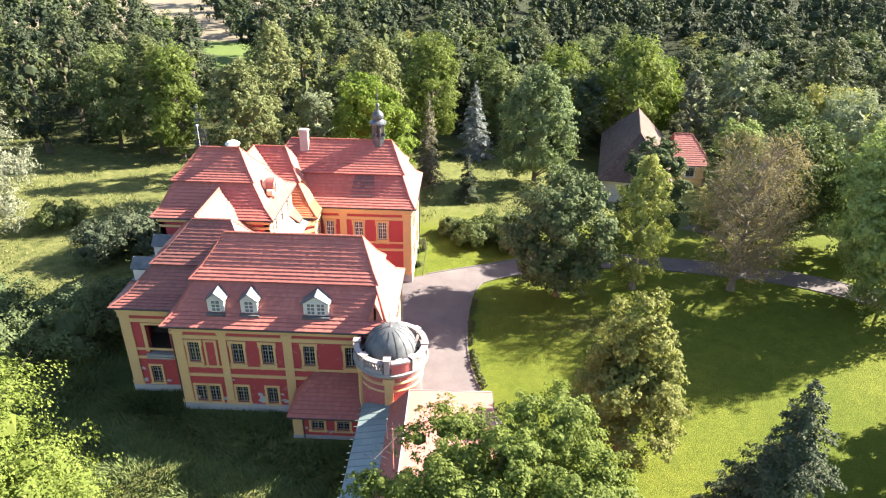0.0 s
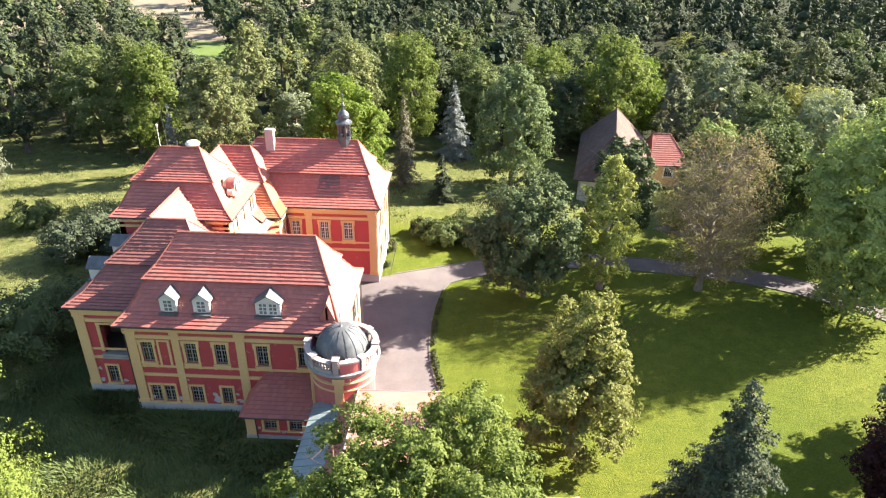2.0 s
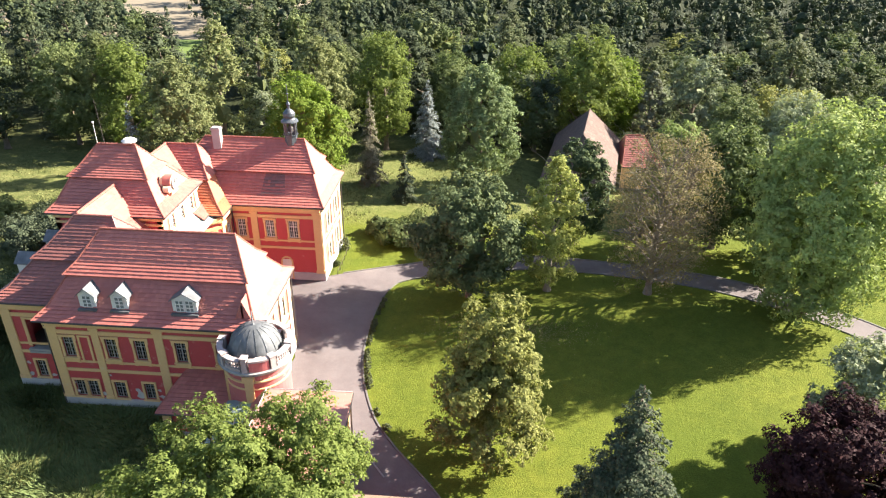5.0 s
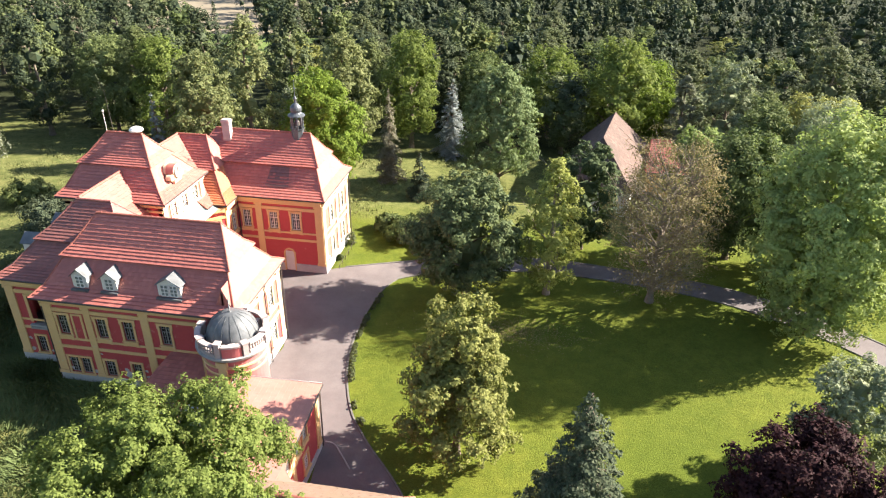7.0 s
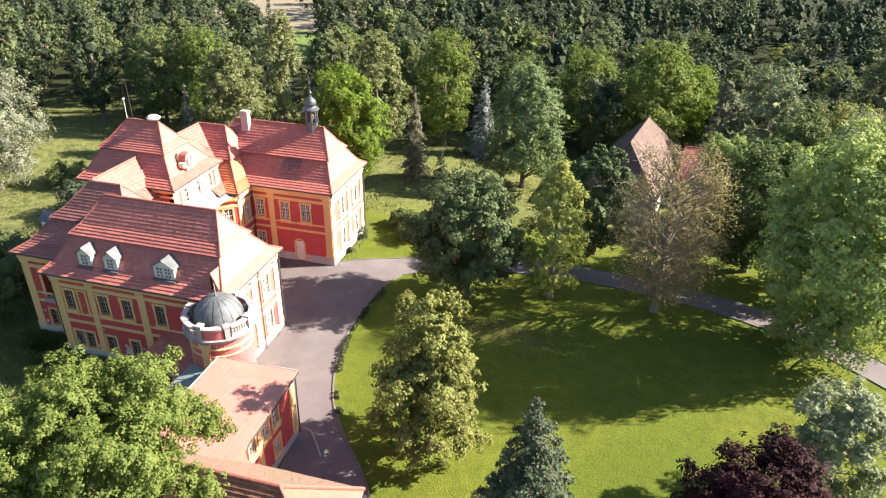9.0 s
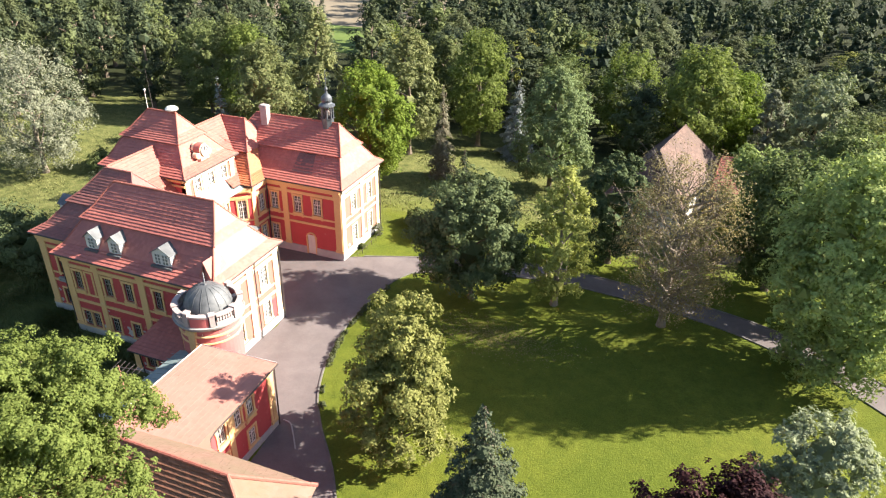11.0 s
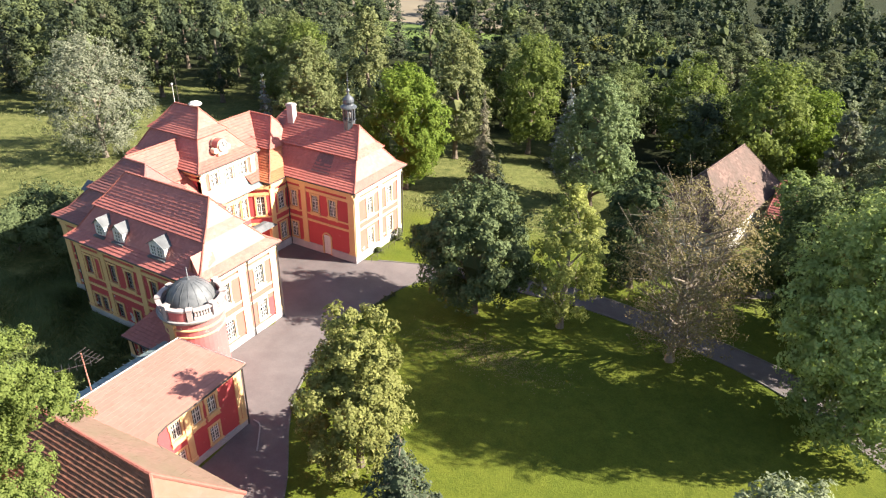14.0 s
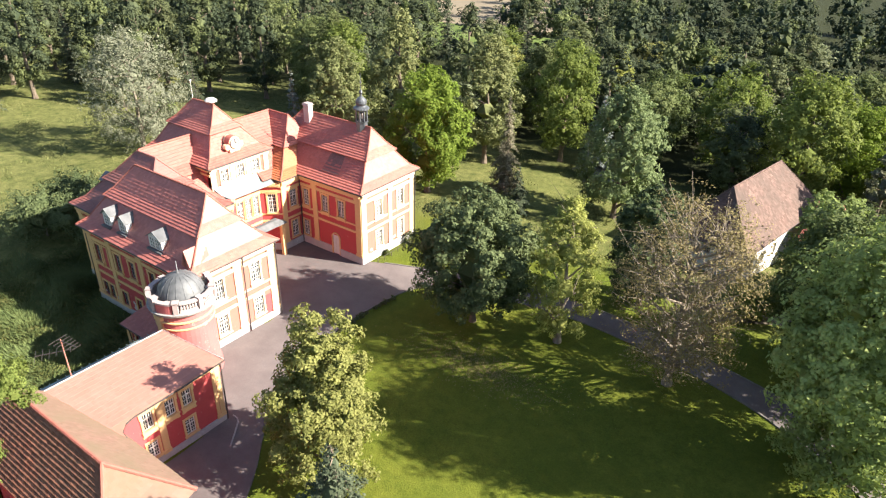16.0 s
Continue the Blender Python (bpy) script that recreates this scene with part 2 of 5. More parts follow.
LEAF = {
    "mid": foliage("green_leaves", (0.072, 0.100, 0.038), (0.175, 0.202, 0.082), 0.3),
    "ash": foliage("ash_leaves", (0.15, 0.2, 0.066), (0.32, 0.375, 0.138), 0.36),
    "bright": foliage("bright_green_leaves", (0.098, 0.136, 0.034), (0.198, 0.234, 0.066), 0.42),
    "vivid": foliage("vivid_green_leaves", (0.09, 0.14, 0.022), (0.2, 0.256, 0.046), 0.38),
    "dark": foliage("dark_green_leaves", (0.05, 0.073, 0.034), (0.125, 0.152, 0.068), 0.2),
    "yellow": foliage("yellow_green_leaves", (0.225, 0.25, 0.07), (0.42, 0.42, 0.14), 0.38),
    "fresh": foliage("fresh_yellow_green_leaves", (0.112, 0.15, 0.03), (0.21, 0.245, 0.064), 0.4),
    "lime": foliage("lime_leaves", (0.145, 0.16, 0.048), (0.3, 0.292, 0.104), 0.34),
    "brown": foliage("thin_brownish_leaves", (0.15, 0.126, 0.062), (0.27, 0.22, 0.115), 0.3),
    "blue": foliage("blue_spruce_needles", (0.095, 0.118, 0.112), (0.225, 0.245, 0.24), 0.1),
    "spruce": foliage("spruce_needles", (0.034, 0.05, 0.031), (0.095, 0.11, 0.066), 0.1),
    "grey": foliage("grey_green_leaves", (0.135, 0.165, 0.1), (0.28, 0.305, 0.185), 0.32),
    "silver": foliage("silver_willow_leaves", (0.132, 0.143, 0.098), (0.235, 0.245, 0.178), 0.3),
    "purple": foliage("dark_purple_leaves", (0.02, 0.008, 0.010), (0.05, 0.018, 0.02), 0.12),
    "olive": foliage("olive_leaves", (0.066, 0.08, 0.038), (0.136, 0.152, 0.078), 0.25),
    "sea": foliage("cool_green_leaves", (0.088, 0.128, 0.056), (0.2, 0.245, 0.115), 0.3),
    "sage": foliage("sage_green_leaves", (0.092, 0.116, 0.046), (0.2, 0.212, 0.094), 0.3),
    "dry": foliage("dry_brownish_needles", (0.09, 0.085, 0.058), (0.19, 0.175, 0.12), 0.15),
    "deep": foliage("deep_wood_leaves", (0.024, 0.037, 0.023), (0.072, 0.086, 0.046), 0.1, (0.105, 0.125, 0.05)),
}

# ---- mesh helpers ----


class Soup:
    """Vertices and faces of one mesh."""

    def __init__(self):
        self.v, self.f = [], []

    def face(self, *pts):
        n = len(self.v)
        self.v.extend(tuple(p) for p in pts)
        self.f.append(tuple(range(n, n + len(pts))))

    def box(self, x0, y0, z0, x1, y1, z1, m=None):
        c = [Vector((x, y, z)) for z in (z0, z1) for x, y in ((x0, y0), (x1, y0), (x1, y1), (x0, y1))]
        if m is not None:
            c = [m @ p for p in c]
        n = len(self.v)
        self.v.extend(tuple(p) for p in c)
        for q in ((3, 2, 1, 0), (4, 5, 6, 7), (0, 1, 5, 4), (1, 2, 6, 5), (2, 3, 7, 6), (3, 0, 4, 7)):
            self.f.append(tuple(n + i for i in q))

    def tube(self, pts, radii, sides=6, cap=True):
        rings = []
        for i, p in enumerate(pts):
            p = Vector(p)
            d = (Vector(pts[min(i + 1, len(pts) - 1)]) - Vector(pts[max(i - 1, 0)])).normalized()
            a = d.orthogonal().normalized()
            c = d.cross(a)
            n = len(self.v)
            for k in range(sides):
                w = 2 * math.pi * k / sides
                self.v.append(tuple(p + (a * math.cos(w) + c * math.sin(w)) * radii[i]))
            rings.append(n)
        for r, s in zip(rings, rings[1:]):
            for k in range(sides):
                j = (k + 1) % sides
                self.f.append((r + k, r + j, s + j, s + k))
        if cap:
            self.f.append(tuple(rings[-1] + k for k in range(sides)))
            self.f.append(tuple(rings[0] + k for k in reversed(range(sides))))

    def turn(self, profile, c=(0, 0), sides=32, a0=0.0, a1=2 * math.pi):
        """A lathe of (radius, height) about the upright through c."""
        n = len(self.v)
        full = abs(a1 - a0 - 2 * math.pi) < 1e-6
        cols = sides if full else sides + 1
        for r, z in profile:
            for k in range(cols):
                w = a0 + (a1 - a0) * k / sides
                self.v.append((c[0] + r * math.cos(w), c[1] + r * math.sin(w), z))
        for i in range(len(profile) - 1):
            for k in range(sides):
                j = (k + 1) % cols
                self.f.append((n + i * cols + k, n + i * cols + j, n + (i + 1) * cols + j, n + (i + 1) * cols + k))

    def mesh(self, name, mat, smooth=False):
        me = bpy.data.meshes.new(name)
        me.from_pydata(self.v, [], self.f)
        me.materials.append(mat)
        if smooth:
            me.polygons.foreach_set("use_smooth", [True] * len(me.polygons))
        me.update()
        return me


def part(name, soup, mat, parent=None, label="", smooth=False, m=None):
    me = soup if isinstance(soup, bpy.types.Mesh) else soup.mesh(name, mat, smooth)
    ob = new(name, me)
    if m is not None:
        ob.matrix_basis = m
    if parent is not None:
        ob.parent = parent
    if label:
        tagged(ob, label)
    return ob


def thing(name, label, category, m=None, group="", kind=""):
    ob = new(name)
    if m is not None:
        ob.matrix_basis = m
    return tagged(ob, label, category, group, kind)


def ease(a, b, x):
    t = min(1.0, max(0.0, (x - a) / (b - a)))
    return t * t * (3 - 2 * t)


def ground_z(x, y):
    z = 0.45 * (1 - ease(-6, 3, x))
    z -= 2.4 * ease(70, 110, y) + 1.5 * ease(70, 92, y) * ease(14, 24, x) * (1 - ease(45, 60, x))
    z += 0.18 * math.sin(x * 0.09 + 1.3) * math.sin(y * 0.08) * ease(20, 60, abs(x + 10) + abs(y - 45) * 0.4)
    return z


# ---- ground, road, kerbs ----


def sheet(name, xs, ys, mat, lift=0.0):
    s = Soup()
    s.v = [(x, y, ground_z(x, y) + lift) for y in ys for x in xs]
    w = len(xs)
    s.f = [(j * w + i, j * w + i + 1, (j + 1) * w + i + 1, (j + 1) * w + i) for j in range(len(ys) - 1) for i in range(w - 1)]
    return part(name, s, mat, smooth=True)


axis_x = [-3000, -1500, -700, -350] + [-240 + 6 * i for i in range(24)] + [-96 + 1.5 * i for i in range(121)] + [90 + 8 * i for i in range(18)] + [350, 700, 1500, 3000]
axis_y = [-3000, -1200, -400, -120, -60] + [-40 + 1.5 * i for i in range(120)] + [140 + 6 * i for i in range(26)] + [350, 700, 1500, 3000]
tagged(sheet("ground", axis_x, axis_y, GRASS), "mown green lawn and rough meadow round the manor", "ground", kind="structure")


def spline(pts, n):
    """Points along a Catmull-Rom curve."""
    p = [Vector(q) for q in ([pts[0]] + list(pts) + [pts[-1]])]
    out = []
    for i in range(1, len(p) - 2):
        for k in range(n):
            t = k / n
            a, b, c, d = p[i - 1:i + 3]
            out.append(0.5 * (2 * b + (c - a) * t + (2 * a - 5 * b + 4 * c - d) * t * t + (3 * b - a - 3 * c + d) * t ** 3))
    return out + [p[-2]]


def ribbon(name, left, right, mat, lift, cols=8):
    s = Soup()
    for a, b in zip(left, right):
        for k in range(cols + 1):
            q = a.lerp(b, k / cols)
            s.v.append((q.x, q.y, ground_z(q.x, q.y) + lift))
    w = cols + 1
    s.f = [(j * w + i, j * w + i + 1, (j + 1) * w + i + 1, (j + 1) * w + i) for j in range(len(left) - 1) for i in range(cols)]
    return part(name, s, mat, smooth=True)


# the forecourt: from the gate in the south, past the east fronts, to the north wing
court_w = spline([(0, 8), (1.5, 20), (1.6, 36.0), (-5.8, 38.5), (-5.9, 43.5), (-5.9, 48.2), (-17, 49.0), (-17, 60.3), (-5.8, 60.4)], 10)
court_e = spline([(16, 8), (13.5, 24), (8.7, 32.7), (4.6, 37.8), (2.4, 41.4), (0.7, 47.0), (0.35, 53.0), (0.9, 58.5), (2.2, 61.6)], 10)
tagged(ribbon("forecourt", court_w, court_e, ASPHALT, 0.03, 14), "worn grey asphalt forecourt with cracks and patches", "road", kind="structure")
lane_n = spline([(-5.8, 60.6), (-2.3, 62.5), (2.3, 64.8), (9, 67.2), (18, 68.0), (28, 66.6), (37, 64.2), (46, 58.6), (58, 47), (75, 34)], 8)
lane_s = spline([(-1.2, 57.6), (0.9, 60.0), (3.6, 62.0), (10, 64.2), (18, 65.2), (27.5, 64.0), (35.5, 61.6), (43.6, 56.4), (55.5, 45), (73, 31)], 8)
tagged(ribbon("park_road", lane_n, lane_s, ASPHALT, 0.036, 5), "narrow asphalt park lane under the trees", "road", kind="structure")


def kerb_line(name, pts, width=0.14, height=0.1):
    s = Soup()
    for a, b in zip(pts, pts[1:]):
        d = (b - a)
        if d.length < 1e-6:
            continue
        n = Vector((-d.y, d.x)).normalized() * width
        za, zb = ground_z(a.x, a.y) - 0.05, ground_z(b.x, b.y) - 0.05
        h = height + 0.05
        q = [(a.x, a.y, za), (b.x, b.y, zb), (b.x + n.x, b.y + n.y, zb), (a.x + n.x, a.y + n.y, za)]
        t = [(x, y, z + h) for x, y, z in q]
        s.face(*t)
        s.face(q[0], q[1], t[1], t[0])
        s.face(q[2], q[3], t[3], t[2])
        s.face(q[3], q[0], t[0], t[3])
        s.face(q[1], q[2], t[2], t[1])
    return tagged(part(name, s, KERB), "low grey stone kerb along the asphalt", "kerb", kind="structure")


court_kerb = [Vector((p.x, p.y)) for p in (Vector((q[0], q[1], 0)) for q in court_e)]
kerb_line("kerb_lawn", court_kerb[::-1])
kerb_line("kerb_lane_south", [Vector((q[0], q[1])) for q in lane_s[12:]][::-1])
kerb_line("kerb_lane_north", [Vector((q[0], q[1])) for q in lane_n[5:]])
yard = kerb_line("kerb_yard", spline([(1.95, 36.95, 0), (2.6, 36.85, 0), (3.3, 36.1, 0), (4.4, 34.7, 0)], 4), 0.1, 0.1)
yard.data.materials[0] = STONE
tagged(sheet("stubble_field", [-200 + 6 * i for i in range(25)], [190 + 8 * i for i in range(22)], FIELD, 0.05), "pale harvested stubble field beyond the woods", "field", kind="structure")

tagged(sheet("far_meadow", [-104 + 6 * i for i in range(10)], [158 + 4 * i for i in range(9)], PASTURE, 0.04), "bright green pasture strip before the field", "meadow", kind="structure")

drive_a = spline([(26.0, 76.5), (29.5, 79.0), (32.5, 83.0), (33.5, 88.0)], 6)
drive_b = spline([(29.0, 74.5), (33.0, 77.5), (36.0, 82.0), (37.0, 88.0)], 6)
tagged(ribbon("gravel_drive", drive_a, drive_b, GRAVEL, 0.04, 5), "pale sandy gravel drive beside the barn", "path", kind="structure")

# ---- roofs ----


def tile_face(s, bl, br, tr, tl, course=0.34, wide=0.26, h=0.06):
    """Overlapping tiles over a four-sided slope, each with a lifted lower edge."""
    bl, br, tr, tl = (Vector(p) for p in (bl, br, tr, tl))
    n = (br - bl).cross(tl - bl)
    if n.length < 1e-6:
        n = (br - bl).cross(tr - br)
    n.normalize()
    rows = max(2, round(max((tl - bl).length, (tr - br).length) / course))
    rnd = random.Random(rows * 7 + int(abs(bl.x) * 13))
    for i in range(rows):
        a, b = bl.lerp(tl, i / rows), br.lerp(tr, i / rows)
        c, d = br.lerp(tr, (i + 1.12) / rows), bl.lerp(tl, (i + 1.12) / rows)
        if i == rows - 1:
            c, d = tr, tl
        cols = max(1, round((b - a).length / wide))
        off = 0.5 / cols * (i % 2)
        us = sorted({0.0, 1.0, *[min(1.0, k / cols + off) for k in range(cols)]})
        for u0, u1 in zip(us, us[1:]):
            lift = n * (h + rnd.uniform(-0.008, 0.012))
            p, q = a.lerp(b, u0), a.lerp(b, u1)
            r, t = d.lerp(c, u1), d.lerp(c, u0)
            k = len(s.v)
            s.v.extend(tuple(w) for w in (p + lift, q + lift, r, t, p, q))
            s.f.append((k, k + 1, k + 2, k + 3))
            s.f.append((k + 4, k + 5, k + 1, k))


def caps(s, a, b, r=0.08, step=0.42):
    """Half-round ridge tiles laid from a to b."""
    a, b = Vector(a), Vector(b)
    n = max(1, round((b - a).length / step))
    for i in range(n):
        p, q = a.lerp(b, i / n), a.lerp(b, (i + 1.1) / n)
        s.tube([p + Vector((0, 0, 0.01)), q + Vector((0, 0, 0.05))], [r, r * 0.85], 7)


def roof(parent, levels, ridge, mat=TILE, flare=True, course=0.34, sides="swne", label="", gut=True, skirt=None):
    """A hipped roof with broken slopes. levels: (x0, y0, x1, y1, z) from the eaves up; ridge: (xa, ya, xb, yb, z)."""
    lv = list(levels)
    xa, ya, xb, yb, zr = ridge
    A, B = Vector((xa, ya, zr)), Vector((xb, yb, zr))
    along_x = abs(xb - xa) >= abs(yb - ya)
    top = [A, B, B, A] if along_x else [A, A, B, B]

    def ring(x0, y0, x1, y1, z):
        return [Vector((x0, y0, z)), Vector((x1, y0, z)), Vector((x1, y1, z)), Vector((x0, y1, z))]

    seq = []
    r0 = ring(*lv[0])
    if len(lv) > 1:
        x0, y0, x1, y1, z = lv[1]
        neck = ring(x0 + 0.3, y0 + 0.3, x1 - 0.3, y1 - 0.3, z + 0.02)
        brk = ring(x0 - 0.04, y0 - 0.04, x1 + 0.04, y1 + 0.04, z - 0.06)
        foot = [p.lerp(q, 0.4) for p, q in zip(r0, neck)]
        for p, q in zip(foot, r0):
            p.z = q.z + (z - q.z) * 0.26
        knee = [p.lerp(q, 0.36) for p, q in zip(brk, top)]
        for p in knee:
            p.z = z + (zr - z) * 0.26
        seq = [(r0, foot), (foot, neck), (brk, knee), (knee, top)]
    else:
        seq = [(r0, top)]
    t, core, cap, apron = Soup(), Soup(), Soup(), Soup()
    for step, (low, high) in enumerate(seq):
        for k in range(4):
            if "senw"[k] not in sides:
                continue
            j = (k + 1) % 4
            tile_face(apron if skirt and step < 2 else t, low[k], low[j], high[j], high[k], course)
            core.face(low[k], low[j], high[j], high[k])
        for k in range(4):
            if "senw"[k] in sides or "senw"[k - 1] in sides:
                caps(cap, low[k], high[k])
    caps(cap, A, B, 0.11)
    core.face(r0[3], r0[2], r0[1], r0[0])
    body = part("roof", core, mat, parent, label or "hipped roof of red clay tiles")
    tagged(part("roof_tiles", t, mat, body), kind="stuff")
    if skirt:
        tagged(part("roof_tiles", apron, skirt, body, "bright orange tiles"), kind="stuff")
    part("ridge_tiles", cap, MORTAR if mat is TILE else mat, body)
    if gut:
        for k in range(4):
            if "senw"[k] in sides:
                g = Soup()
                d = Vector((0, 0, -0.05))
                g.tube([r0[k] + d, r0[(k + 1) % 4] + d], [0.08, 0.08], 6)
                part("gutter", g, GUTTER, body)
    return body


# ---- facades ----


class Facade:
    """A wall from p to q (outside on the right hand), with openings cut through it and mouldings on it."""

    def __init__(self, parent, p, q, z0, z1, mat=RED, thick=0.45):
        self.parent, self.p, self.q, self.z0, self.z1, self.mat, self.thick = parent, Vector((*p, 0)), Vector((*q, 0)), z0, z1, mat, thick
        d = (self.q - self.p)
        self.len = d.length
        d.normalize()
        n = Vector((d.y, -d.x, 0))
        self.m = Matrix(((d.x, -n.x, 0, self.p.x), (d.y, -n.y, 0, self.p.y), (0, 0, 1, 0), (0, 0, 0, 1)))
        self.holes, self.trims = [], {}

    def hole(self, u0, u1, v0, v1):
        self.holes.append((u0, u1, v0, v1))

    def trim(self, u0, u1, v0, v1, out, mat=YELLOW, name="moulding"):
        s = Soup()
        s.box(u0, -out, v0, u1, 0.02, v1, self.m)
        part(name, s, mat, self.parent)

    def band(self, v0, v1, out, mat=YELLOW, u0=-0.0, u1=None):
        self.trim(u0 - 0.0, self.len if u1 is None else u1, v0, v1, out, mat, "string_course")

    def pilaster(self, u0, u1, v0, v1, out=0.1, mat=YELLOW):
        s = Soup()
        s.box(u0, -out, v0, u1, 0.02, v1, self.m)
        s.box(u0 - 0.07, -out - 0.06, v1 - 0.22, u1 + 0.07, 0.02, v1, self.m)
        s.box(u0 - 0.06, -out - 0.05, v0, u1 + 0.06, 0.02, v0 + 0.3, self.m)
        part("pilaster", s, mat, self.parent)

    def window(self, u0, u1, v0, v1, style="upper", frame=DARKWOOD, surround=YELLOW, cut=True):
        w, h = u1 - u0, v1 - v0
        if cut:
            self.hole(u0, u1, v0, v1)
        key = (round(w, 2), round(h, 2), style, frame.name, surround.name)
        if key not in WINDOWS:
            WINDOWS[key] = window_meshes(w, h, style, frame, surround)
        sur, fra, pane, sill = WINDOWS[key]
        ob = part("window", sur, None, self.parent, m=self.m @ Matrix.Translation((u0, 0, v0)))
        part("window_frame", fra, None, ob)
        part("pane", pane, None, ob)
        if sill:
            part("window_sill", sill, None, ob)
        return ob

    def done(self):
        us = sorted({0.0, self.len, *[x for h in self.holes for x in h[:2]]})
        vs = sorted({self.z0, self.z1, *[x for h in self.holes for x in h[2:]]})
        s = Soup()
        t = self.thick

        def solid(i, j):
            if not (0 <= i < len(us) - 1 and 0 <= j < len(vs) - 1):
                return False
            u, v = (us[i] + us[i + 1]) / 2, (vs[j] + vs[j + 1]) / 2
            return not any(a < u < b and c < v < d for a, b, c, d in self.holes)

        def quad(*pts):
            s.face(*[self.m @ Vector(p) for p in pts])

        for i in range(len(us) - 1):
            for j in range(len(vs) - 1):
                if not solid(i, j):
                    continue
                a, b, c, d = us[i], us[i + 1], vs[j], vs[j + 1]
                quad((a, 0, c), (b, 0, c), (b, 0, d), (a, 0, d))
                quad((b, t, c), (a, t, c), (a, t, d), (b, t, d))
                if not solid(i - 1, j):
                    quad((a, t, c), (a, 0, c), (a, 0, d), (a, t, d))
                if not solid(i + 1, j):
                    quad((b, 0, c), (b, t, c), (b, t, d), (b, 0, d))
                if not solid(i, j - 1):
                    quad((a, t, c), (b, t, c), (b, 0, c), (a, 0, c))
                if not solid(i, j + 1):
                    quad((a, 0, d), (b, 0, d), (b, t, d), (a, t, d))
        return part("wall", s, self.mat, self.parent)


WINDOWS = {}


def window_meshes(w, h, style, frame, surround):
    a, f, p = Soup(), Soup(), Soup()
    e = 0.17
    o = 0.07
    a.box(-e, -o, 0, 0, 0.05, h)
    a.box(w, -o, 0, w + e, 0.05, h)
    a.box(-e, -o, h, w + e, 0.05, h + e)
    if style == "upper":
        a.box(-e - 0.08, -o - 0.05, h + e, w + e + 0.08, 0.05, h + e + 0.07)
        a.box(-e - 0.06, -o, h - 0.3, -e, 0.05, h + e)
        a.box(w + e, -o, h - 0.3, w + e + 0.06, 0.05, h + e)
        a.box(-e, -o - 0.035, -0.42, w + e, 0.05, -0.09)
        a.box(-e - 0.05, -o - 0.03, -0.48, -e + 0.22, 0.05, -0.42)
        a.box(w + e - 0.22, -o - 0.03, -0.48, w + e + 0.05, 0.05, -0.42)
    else:
        a.box(-e, -o, -e, w + e, 0.05, -0.09)
    if style == "arch":
        a.box(-0.02, -o - 0.04, h + e, w + 0.02, 0.05, h + e + 0.12)
    sill = Soup()
    sill.box(-e - 0.05, -o - 0.1, -0.09, w + e + 0.05, 0.06, 0.0)
    light = frame is WHITE
    y0, y1 = (0.05, 0.11) if light else (0.13, 0.19)
    t = 0.065 if light else 0.06
    bar = 0.019 if light else 0.018
    f.box(0, y0, 0, t, y1, h)
    f.box(w - t, y0, 0, w, y1, h)
    f.box(t, y0, 0, w - t, y1, t)
    f.box(t, y0, h - t, w - t, y1, h)
    f.box(w / 2 - 0.045, y0 - 0.01, t, w / 2 + 0.045, y1, h - t)
    cross = h * 0.64
    f.box(t, y0 - 0.005, cross - 0.04, w - t, y1, cross + 0.04)
    rows = 4 if h > 1.4 else 2
    for i in range(1, rows + 1):
        z = h * i / (rows + 1)
        if abs(z - cross) > 0.1:
            f.box(t, y0 + 0.015, z - bar, w - t, y1 - 0.01, z + bar)
    for x in (w * 0.26, w * 0.74):
        f.box(x - bar, y0 + 0.016, t, x + bar, y1 - 0.011, h - t)
    p.box(0.02, y1 - 0.025, 0.02, w - 0.02, y1 - 0.005, h - 0.02)
    return a.mesh("window", surround), f.mesh("window_frame", frame), p.mesh("pane", SKYPANE if light else GLASS), sill.mesh("window_sill", surround)

# ---- the manor house ----
manor = thing("manor_house", "baroque manor with crimson walls, ochre trim and red tiled roofs", "house")


def dress(f, dz, pil, gap=None, top=None, mat=YELLOW):
    """Plinth, string courses, frieze and pilasters of a two-storey front."""
    top = f.z1 if top is None else top
    spans = [(-0.08, f.len + 0.08)] if gap is None else [(-0.08, gap[0]), (gap[1], f.len + 0.08)]
    for u0, u1 in spans:
        s = Soup()
        s.box(u0, -0.12, f.z0, u1, 0.02, 1.1 + dz * 0.6, f.m)
        part("plinth", s, PLINTH, f.parent)
    f.band(3.62 + dz, 3.86 + dz, 0.09, mat)
    f.band(4.42 + dz, 4.6 + dz, 0.055, mat)
    f.band(6.98 + dz, 7.3 + dz, 0.08, mat)
    f.band(7.62 + dz, 7.82 + dz, 0.14, mat)
    f.band(7.82 + dz, top, 0.3, mat)
    for u0, u1 in pil:
        f.pilaster(u0, u1, 1.1 + dz * 0.6, 7.62 + dz, 0.1, mat)


